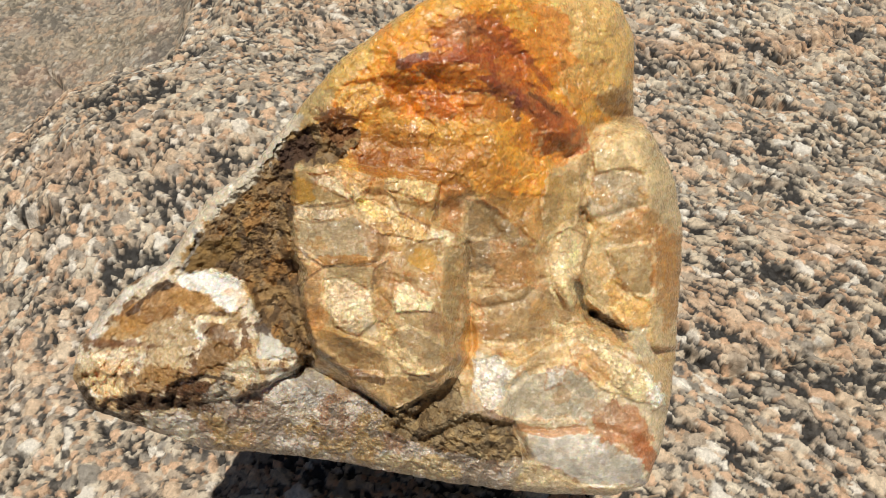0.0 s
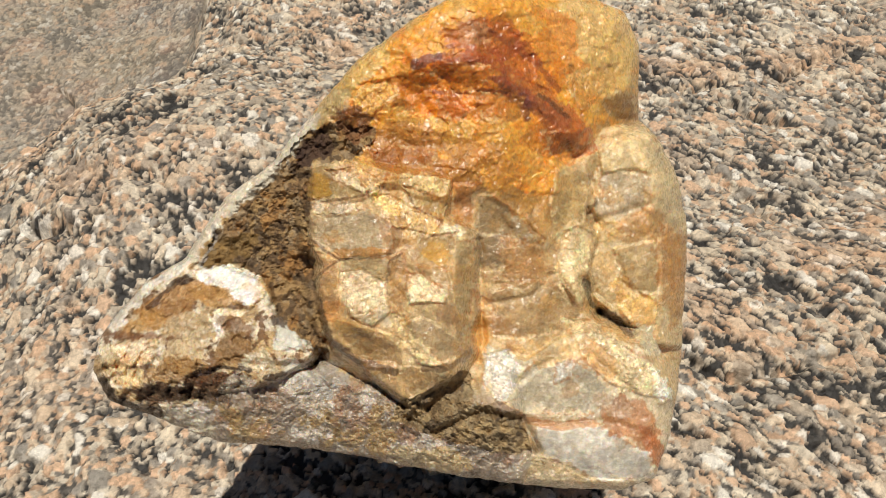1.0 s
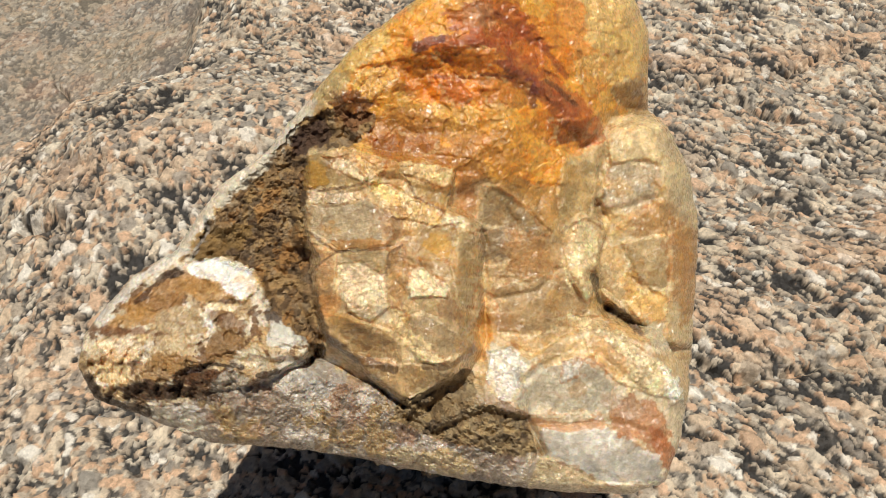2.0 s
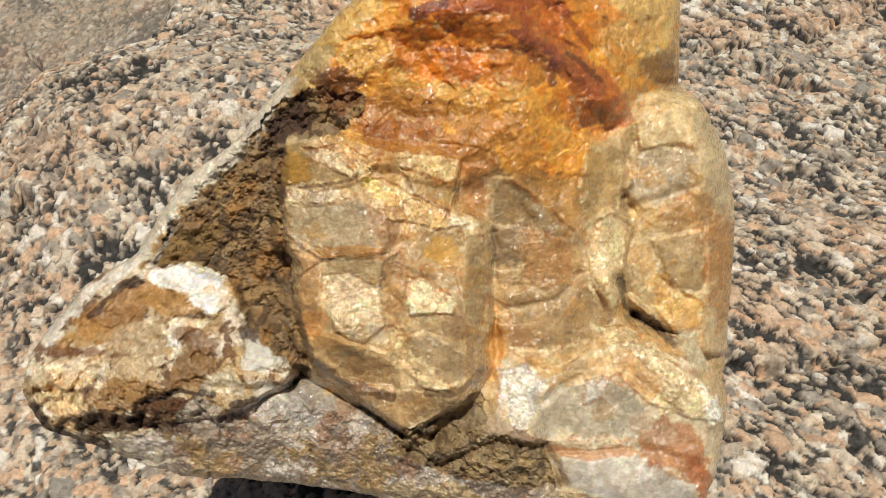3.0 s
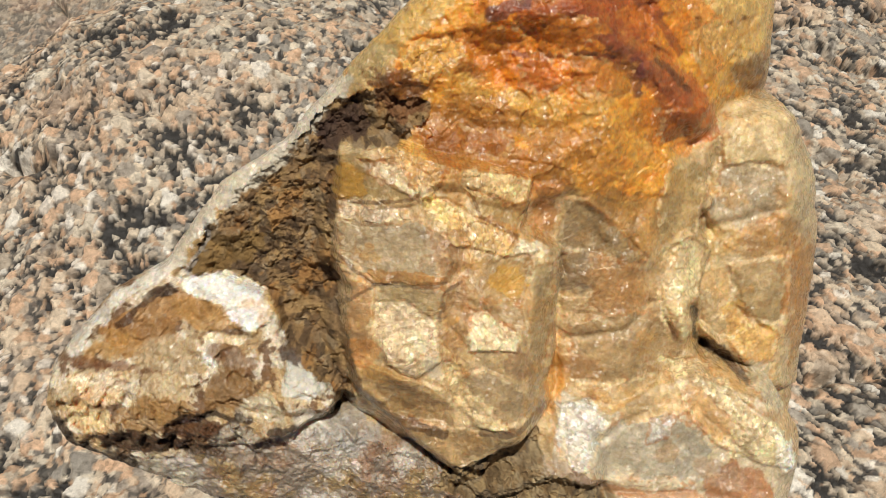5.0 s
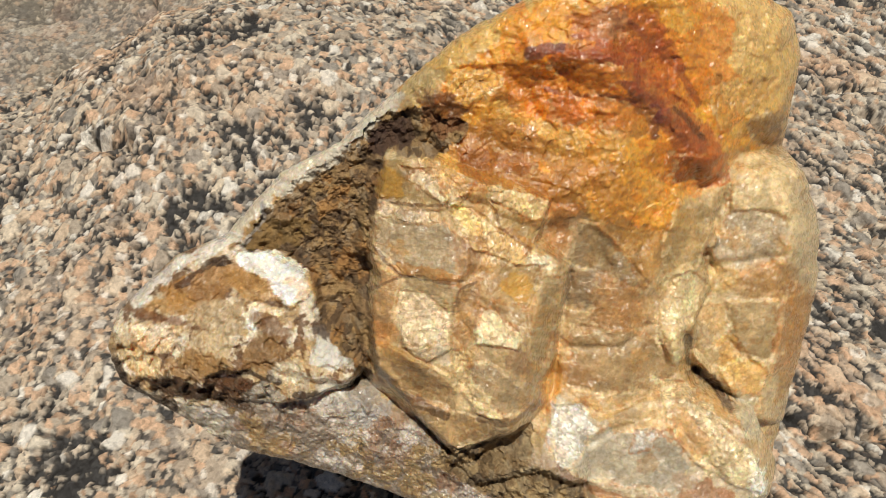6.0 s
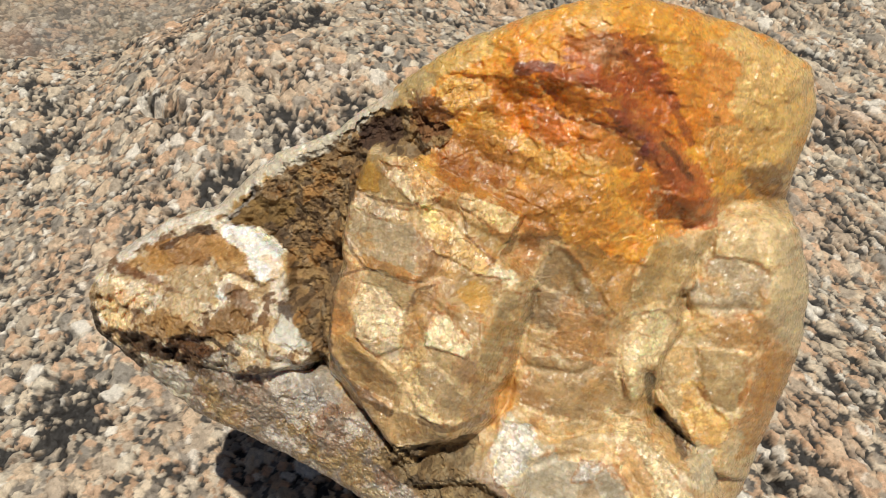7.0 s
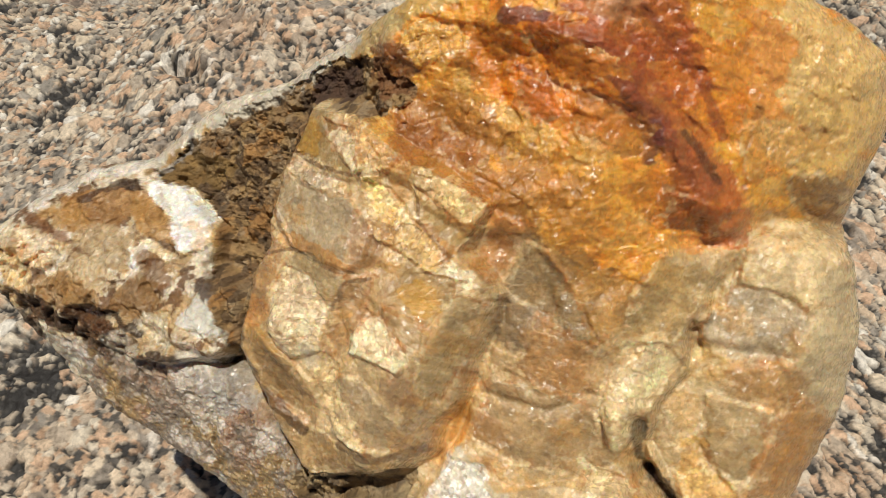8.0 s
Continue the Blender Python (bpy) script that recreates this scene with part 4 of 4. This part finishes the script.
    stain_shade(plan(640, 448)[0], 7, 1.2, 3, hue(212, 158, 86), 0.75)
    stain_shade(plan(690, 420)[0], 2.4, 4, 20, hue(176, 130, 86), 0.5)
    stain_shade(plan(700, 395)[0], 2.2, 1.6, 0, hue(160, 110, 70), 0.35)
    stain_shade(plan(612, 575)[0], 3, 1.6, 0, hue(190, 150, 80), 0.7)
    stain_shade(plan(790, 555)[0], 3, 2.0, -30, hue(160, 112, 78), 0.4)
    stain_shade(plan(580, 555)[0], 3.5, 2, 20, hue(206, 142, 66), 0.6)
    streak(plan(546, 352, 570, 357, 610, 352, 650, 346, 660, 355), 0.3, hue(112, 72, 42), 0.5)
    streak(plan(552, 425, 575, 445, 602, 461, 640, 458, 690, 450), 0.3, hue(84, 50, 28), 0.5)
    streak(plan(600, 462, 575, 480, 556, 498), 0.3, hue(90, 56, 32), 0.5)
    streak(plan(712, 446, 690, 462, 684, 498), 0.3, hue(100, 62, 36), 0.5)
    streak(plan(716, 330, 732, 366, 782, 390), 0.3, hue(120, 76, 34), 0.5)
    streak(plan(640, 300, 668, 330, 690, 360), 0.3, hue(236, 206, 150), 0.5)
    # shadow along the block's lower left edge, put into the colour
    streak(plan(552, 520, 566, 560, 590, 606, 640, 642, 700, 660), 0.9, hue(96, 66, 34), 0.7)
    streak(plan(660, 570, 700, 600, 735, 640, 790, 660), 0.8, hue(232, 208, 156), 0.6)
    # painted shadow, carried on along the lower right edge
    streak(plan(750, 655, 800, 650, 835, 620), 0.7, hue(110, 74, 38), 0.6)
    # foot
    stain_shade((39.7, -36.4), 6, 4.5, -40, (0.50, 0.24, 0.10), 0.85)
    stain_shade((45.1, -43.0), 5, 1.8, -60, (0.52, 0.20, 0.07), 0.85)
    stain_shade((35.5, -32.8), 5, 2, -20, (0.48, 0.34, 0.22), 0.6)
    streak([(17.5, -36.1), (24.7, -37.3), (31.9, -36.6)], 0.9, (0.54, 0.29, 0.13), 0.8)
    stain_shade((23.5, -49.0), 7, 1.6, -5, (0.64, 0.55, 0.38), 0.7)
    stain_shade((27.1, -29.8), 2, 2, 0, (0.45, 0.28, 0.12), 0.5)
    # underside
    below = step((-94.0, -23.8)[1], (-94.0, -29.8)[1], y + 0.15 * (x - (-22.1, 52.9)[0]) + 1.5 * drift) * step((21.1, 52.9)[0], (13.9, 52.9)[0], x)
    below = below * (zone["block"] < 0) * (zone["foot"] < 1) * (zone["lobe"] < 0.5)
    lay((0.33, 0.275, 0.225), below * 0.95)
    lay((0.38, 0.25, 0.17), below * 0.8 * step(-0.05, 0.2, fbm(x, y, 5, 5, 3, 0.6)))
    lay((0.42, 0.29, 0.10), below * 0.6 * step(0.14, 0.28, fbm(x, y, 6.5, 5, 7, 0.6)))
    lay((0.58, 0.53, 0.47), below * 0.75 * step(0.06, 0.14, fbm(sx, sy, 6, 5, 1, 0.6)))
    # shade of the recesses, painted where rugged is low
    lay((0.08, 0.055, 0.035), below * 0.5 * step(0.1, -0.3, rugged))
    stain_shade((-25.6, -26.2), 6, 3.5, -25, (0.40, 0.38, 0.35), 0.7)
    stain_shade((-53.2, -37.0), 7, 3, -20, (0.55, 0.50, 0.40), 0.7)
    stain_shade((-2.9, -44.8), 9, 2.5, -8, (0.46, 0.36, 0.18), 0.7)
    # lobe
    lobe = step(-0.3, 0.6, zone["lobe"] + drift)
    white = step(-0.2, 0.2, drift2 + np.maximum(inside_by(x, y, plan(346, 480, 400, 466, 446, 478, 472, 508, 464, 528, 440, 548, 420, 540, 402, 518, 386, 510, 350, 502)),
                                                inside_by(x, y, plan(366, 552, 400, 545, 442, 550, 428, 560, 398, 564, 394, 590, 368, 582))))
    white = np.maximum(white, step(-0.2, 0.2, drift2 + np.maximum(inside_by(x, y, plan(196, 612, 240, 600, 278, 604, 266, 640, 224, 652)), np.maximum(inside_by(x, y, plan(180, 652, 222, 646, 256, 660, 240, 688, 206, 680)), inside_by(x, y, plan(440, 634, 466, 606, 486, 640, 470, 662))))))
    lay((0.57, 0.48, 0.33), lobe * (1 - white) * 0.9)
    lay((0.44, 0.28, 0.10), lobe * (1 - white) * 0.6 * step(-0.12, 0.12, fbm(x, y, 5, 5, 5, 0.6)))
    lay((0.70, 0.64, 0.52), lobe * (1 - white) * 0.85 * step(0.02, 0.2, fbm(x, y, 3.5, 5, 2, 0.6)))
    lay((0.19, 0.09, 0.03), lobe * (1 - white) * 0.85 * step(0.10, 0.26, fbm(x, y, 3.0, 5, 6, 0.65)))
    # low spots of the relief darkened in colour, as shade in cracks
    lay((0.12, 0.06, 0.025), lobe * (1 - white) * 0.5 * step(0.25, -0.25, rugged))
    stain_shade(plan(290, 545)[0], 9, 4.0, 35, hue(184, 136, 74), 0.8)
    stain_shade(plan(255, 575)[0], 5, 2.5, 20, hue(198, 152, 80), 0.7)
    stain_shade(plan(330, 585)[0], 6, 3.5, 10, hue(188, 166, 126), 0.8)
    stain_shade(plan(380, 525)[0], 5, 1.8, -15, hue(196, 150, 80), 0.75)
    stain_shade(plan(330, 620)[0], 6, 2.2, 0, hue(206, 184, 142), 0.7)
    stain_shade(plan(415, 575)[0], 4.5, 2.2, -20, hue(140, 98, 58), 0.7)
    stain_shade(plan(410, 620)[0], 4.5, 3.5, 20, hue(156, 116, 62), 0.8)
    stain_shade(plan(250, 595)[0], 8, 1.2, -4, hue(140, 88, 46), 0.7)
    stain_shade(plan(310, 655)[0], 6, 3.5, 10, hue(166, 124, 62), 0.75)
    # brown stain and shade low on the lobe, both put into the colour
    stain_shade(plan(375, 672)[0], 7, 1.6, 8, hue(96, 60, 30), 0.85)
    stain_shade(plan(300, 695)[0], 11, 1.8, -3, hue(74, 46, 22), 0.9)
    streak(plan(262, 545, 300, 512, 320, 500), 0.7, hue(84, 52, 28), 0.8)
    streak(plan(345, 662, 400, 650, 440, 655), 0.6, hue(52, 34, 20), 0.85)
    streak([(-70.0, -16.0), (-64.0, -9.5), (-54.4, -2.5)], 1.2, (0.70, 0.67, 0.60), 0.85)
    streak([(-46.0, -29.8), (-43.6, -26.8), (-41.2, -28.6)], 1.8, hue(176, 166, 150), 0.85)
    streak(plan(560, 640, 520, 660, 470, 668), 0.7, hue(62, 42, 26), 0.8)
    lay((0.60, 0.58, 0.51), 0.95 * step(-0.2, 0.2, inside_by(x + 0.5 * drift2, y + 0.5 * drift, [(-35.2, -13.4), (-29.8, -13.8), (-28.5, -19.8), (-31.6, -22.2), (-36.0, -21.2)])))
    stain_shade((-38.2, -23.8), 3, 2.5, -15, (0.62, 0.56, 0.42), 0.8)
    stain_shade((-31.6, -25.0), 4, 1.6, -20, (0.62, 0.58, 0.50), 0.7)
    # shade below the lobe's lower rim, painted in with its brown
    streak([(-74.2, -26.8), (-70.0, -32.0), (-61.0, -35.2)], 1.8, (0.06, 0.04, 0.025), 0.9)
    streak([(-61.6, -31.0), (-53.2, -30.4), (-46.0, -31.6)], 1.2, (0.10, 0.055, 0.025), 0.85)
    # near-black colour along the groove carved beside the block
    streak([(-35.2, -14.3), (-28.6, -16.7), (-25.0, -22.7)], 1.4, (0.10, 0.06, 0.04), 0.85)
    streak([(-58.0, -7.7), (-53.8, -6.1)], 0.8, UMBER, 0.8)
    # earth
    lay((0.36, 0.225, 0.105), earthy)
    lay((0.46, 0.30, 0.13), earthy * 0.8 * step(-0.1, 0.15, fbm(x, y, 4, 5, 6, 0.6)))
    lay((0.44, 0.34, 0.22), earthy * 0.6 * step(0.1, 0.35, fbm(x, y, 2.5, 5, 1, 0.6)))
    lay(hue(186, 128, 62), earthy * 0.6 * step(0.08, 0.22, fbm(sx, sy, 3.5, 5, 3, 0.65)))
    # dips in rugged and crumb painted darker like shade; dark specks between
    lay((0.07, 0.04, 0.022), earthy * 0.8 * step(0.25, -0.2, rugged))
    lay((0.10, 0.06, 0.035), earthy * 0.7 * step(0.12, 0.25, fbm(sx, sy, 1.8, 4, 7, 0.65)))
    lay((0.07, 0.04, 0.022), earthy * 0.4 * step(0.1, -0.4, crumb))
    stain_shade((-26.8, 21.5), 4.5, 3.0, 30, (0.075, 0.035, 0.026), 0.85)
    stain_shade((-19.1, 26.2), 5, 4, 0, (0.25, 0.10, 0.035), 0.8)
    stain_shade((-46.0, 0.1), 6, 3, 20, (0.32, 0.19, 0.05), 0.6)
    crust = step(-0.5, 0.8, zone["crust"] + drift)
    lay((0.38, 0.29, 0.17), crust * 0.8)
    lay((0.52, 0.41, 0.24), crust * 0.7 * step(0.05, 0.3, fbm(x, y, 3.5, 5, 2, 0.6)))
    lay((0.10, 0.065, 0.04), crust * 0.7 * step(0.05, 0.3, fbm(x, y, 3, 5, 5, 0.6)))
    lay(hue(196, 166, 116), crust * 0.75 * step(0.06, 0.12, fbm(sx, sy, 3.2, 4, 7, 0.6)))
    lay(hue(150, 118, 74), crust * 0.6 * step(0.10, 0.16, fbm(sx, sy, 2.4, 4, 4, 0.6)))
    # pale rim where the hollow's edge is clean quartz
    streak([(-53.8, -1.1), (-46.6, 9.1), (-36.4, 18.1), (-28.6, 27.1)], 2.1, (0.68, 0.63, 0.52), 0.9)
    streak([(-51.4, -3.5), (-47.8, 1.3), (-48.7, 4.9)], 0.6, (0.42, 0.40, 0.38), 0.7)
    # every small crystal face is a little lighter or darker, and hair cracks run between some
    _, _, fp, _, _, _ = cells(x + 0.25 * drift2, y + 0.25 * drift, 1.3, 2)
    h1, h2, _, _, _, _ = cells(x + 0.8 * drift, y + 0.8 * drift2, 3.4, 5)
    col *= (0.86 + 0.10 * fp + 0.18 * shade + 0.12 * fbm(x, y, 0.9, 3, 6, 0.7))[..., None]
    hair = step(0.16, 0.03, h2 - h1) * step(-0.1, 0.2, fbm(x, y, 7, 3, 1))
    lay((0.27, 0.14, 0.06), (1 - earthy) * 0.2 * hair)
    lay((0.80, 0.68, 0.45), (1 - earthy) * (1 - cap) * 0.1 * step(0.4, 0.15, h2 - h1) * step(0.1, 0.3, fbm(x, y, 8, 3, 5)))
    strong = (1 - col[..., 2] / col[..., 0]) * (1 - earthy)
    col[..., 1] *= 1 - (0.10 + 0.08 * cap) * strong
    col[..., 2] *= 1 - (0.16 + 0.22 * cap) * strong
    # more contrast: pale colours become lighter and deep ones darker
    col *= np.clip((col.mean(-1) / 0.42) ** 0.2, 0.85, 1.15)[..., None]
    return np.clip(col, 0.01, 0.88)


def quartz_rock():
    count, rings, skirt = 1500, 330, 70
    ang = np.linspace(0, 2 * math.pi, count, endpoint=False)
    cx, cy = (-5.9, -3.5)
    dx, dy = np.cos(ang), np.sin(ang)
    reach = np.full(count, 0.0)
    ring = OUTLINE + [OUTLINE[0]]
    for (ax, ay), (bx, by) in zip(ring, ring[1:]):
        ux, uy = bx - ax, by - ay
        den = dx * uy - dy * ux
        k = ((ax - cx) * uy - (ay - cy) * ux) / np.where(den == 0, 1e-9, den)
        m = ((ax - cx) * dy - (ay - cy) * dx) / np.where(den == 0, 1e-9, den)
        reach = np.where((k > 0) & (m >= -1e-9) & (m <= 1 + 1e-9), np.maximum(reach, k), reach)
    kernel = np.array([1, 4, 6, 4, 1]) / 16
    for _ in range(6):
        reach = sum(kernel[i] * np.roll(reach, i - 2) for i in range(5))
    rim_x, rim_y = reach * dx, reach * dy
    reach = reach + 0.5 * fbm(rim_x, rim_y, 6, 4, 2) + 0.25 * fbm(rim_x, rim_y, 1.5, 3, 3)
    s = np.maximum(1e-4, np.linspace(0, 1, rings) ** 0.85)
    x, y = cx + np.outer(s, reach * dx), cy + np.outer(s, reach * dy)
    w, zone, earthy, paint, rugged, crumb, sugar, chips = face(x, y)
    col = dyed(x, y, zone, earthy, paint, rugged, crumb, chips)
    # the face rounds over at the rim, more softly at the slab's side and the cap
    soft = 2.5 + 4.0 * step((25.9, 52.9)[0], (43.9, 52.9)[0], x[-1]) * step((-94.0, -31.0)[1], (-94.0, -19.1)[1], y[-1]) + 3.0 * step((-94.0, 28.9)[1], (-94.0, 45.7)[1], y[-1])
    near = np.clip(1 - (np.outer(1 - s, reach)) / soft, 0, 1)
    w = w - (1 - np.sqrt(np.maximum(0, 1 - near * near))) * soft * 1.3
    taper = 1 - w / REACH
    axes = np.array([ASIDE, ABOVE, -AHEAD])
    place = np.array(HEART) + 0.001 * (np.stack([x * taper, y * taper, w], -1) @ axes)
    # behind the rim the sides draw in and down to the base on the granite
    rim = place[-1]
    base = np.stack([-0.002 + 0.036 * np.cos(ang), 0.130 + 0.034 * np.sin(ang), 0 * ang - 0.006], -1)
    k = (np.arange(1, skirt + 1) / skirt)[:, None, None] ** 1.6
    away = rim - np.array(HEART - AHEAD * REACH / 1000)
    away = away / np.linalg.norm(away, axis=1)[:, None]
    bulge = rim + away * 0.10 * (k * (1 - k) ** 2)
    sides = bulge * (1 - k) + base * k
    lump = fbm(3 * ang[None, :] * 6 + 0 * k[..., 0], 40 * k[..., 0] + 0 * ang[None, :], 3.0, 4, 5)
    centre = base.mean(0)
    out = sides - centre
    out[..., 2] = 0
    out /= np.linalg.norm(out, axis=-1)[..., None] + 1e-9
    sides = sides + 0.005 * ((lump - 0.6) * np.minimum(1, 6 * k[..., 0]))[..., None] * out
    co = np.concatenate([place, sides]).reshape(-1, 3)
    rows = rings + skirt
    i = np.arange(rows * count).reshape(rows, count)
    nxt = np.roll(i, -1, 1)
    quads = np.stack([i[:-1], i[1:], nxt[1:], nxt[:-1]], -1)
    dull = np.repeat(col[-1:], skirt, 0) * 0.6 + np.array((0.36, 0.29, 0.20)) * 0.4
    colour = np.concatenate([col, dull]).reshape(-1, 3)
    sand = np.maximum(earthy, 0.6 * step(0.22, 0.10, col[..., 2]) * (zone["lobe"] > -0.5))
    earth = np.concatenate([sand, np.repeat(sand[-1:], skirt, 0) * 0.5]).ravel()
    sweet = np.concatenate([sugar, np.repeat(sugar[-1:], skirt, 0) * 0.5]).ravel()
    kind = np.zeros((rows, count), int)
    for n, key in enumerate(("cap", "slab", "foot", "lobe", "block", "crust", "earth"), 1):
        kind[:rings] = np.where(zone[key] > 0, n, kind[:rings])
    kind = kind[:-1].ravel()
    quads = quads.reshape(-1, 4)
    rock = new("quartz_rock")
    tagged(rock, "gold and white stained vein quartz lump with brown earthy hollow", "rock")
    for n, (name, label) in enumerate((("body", "cream quartz body"), ("cap", "gold and orange iron-stained cap"), ("side_slab", "smooth cream side slab"),
                                       ("foot", "milky white quartz foot with rust streak"), ("lobe", "white lobe with ochre stains"),
                                       ("block", "raised cream quartz block"), ("crust", "flaky brown crust"), ("earth_filling", "dark brown crumbly earth"))):
        sheet(name, co, quads[kind == n], QUARTZ, rock, label, (("stain_shade", colour), ("earth", earth), ("sugar", sweet)))
    return rock


quartz_rock()
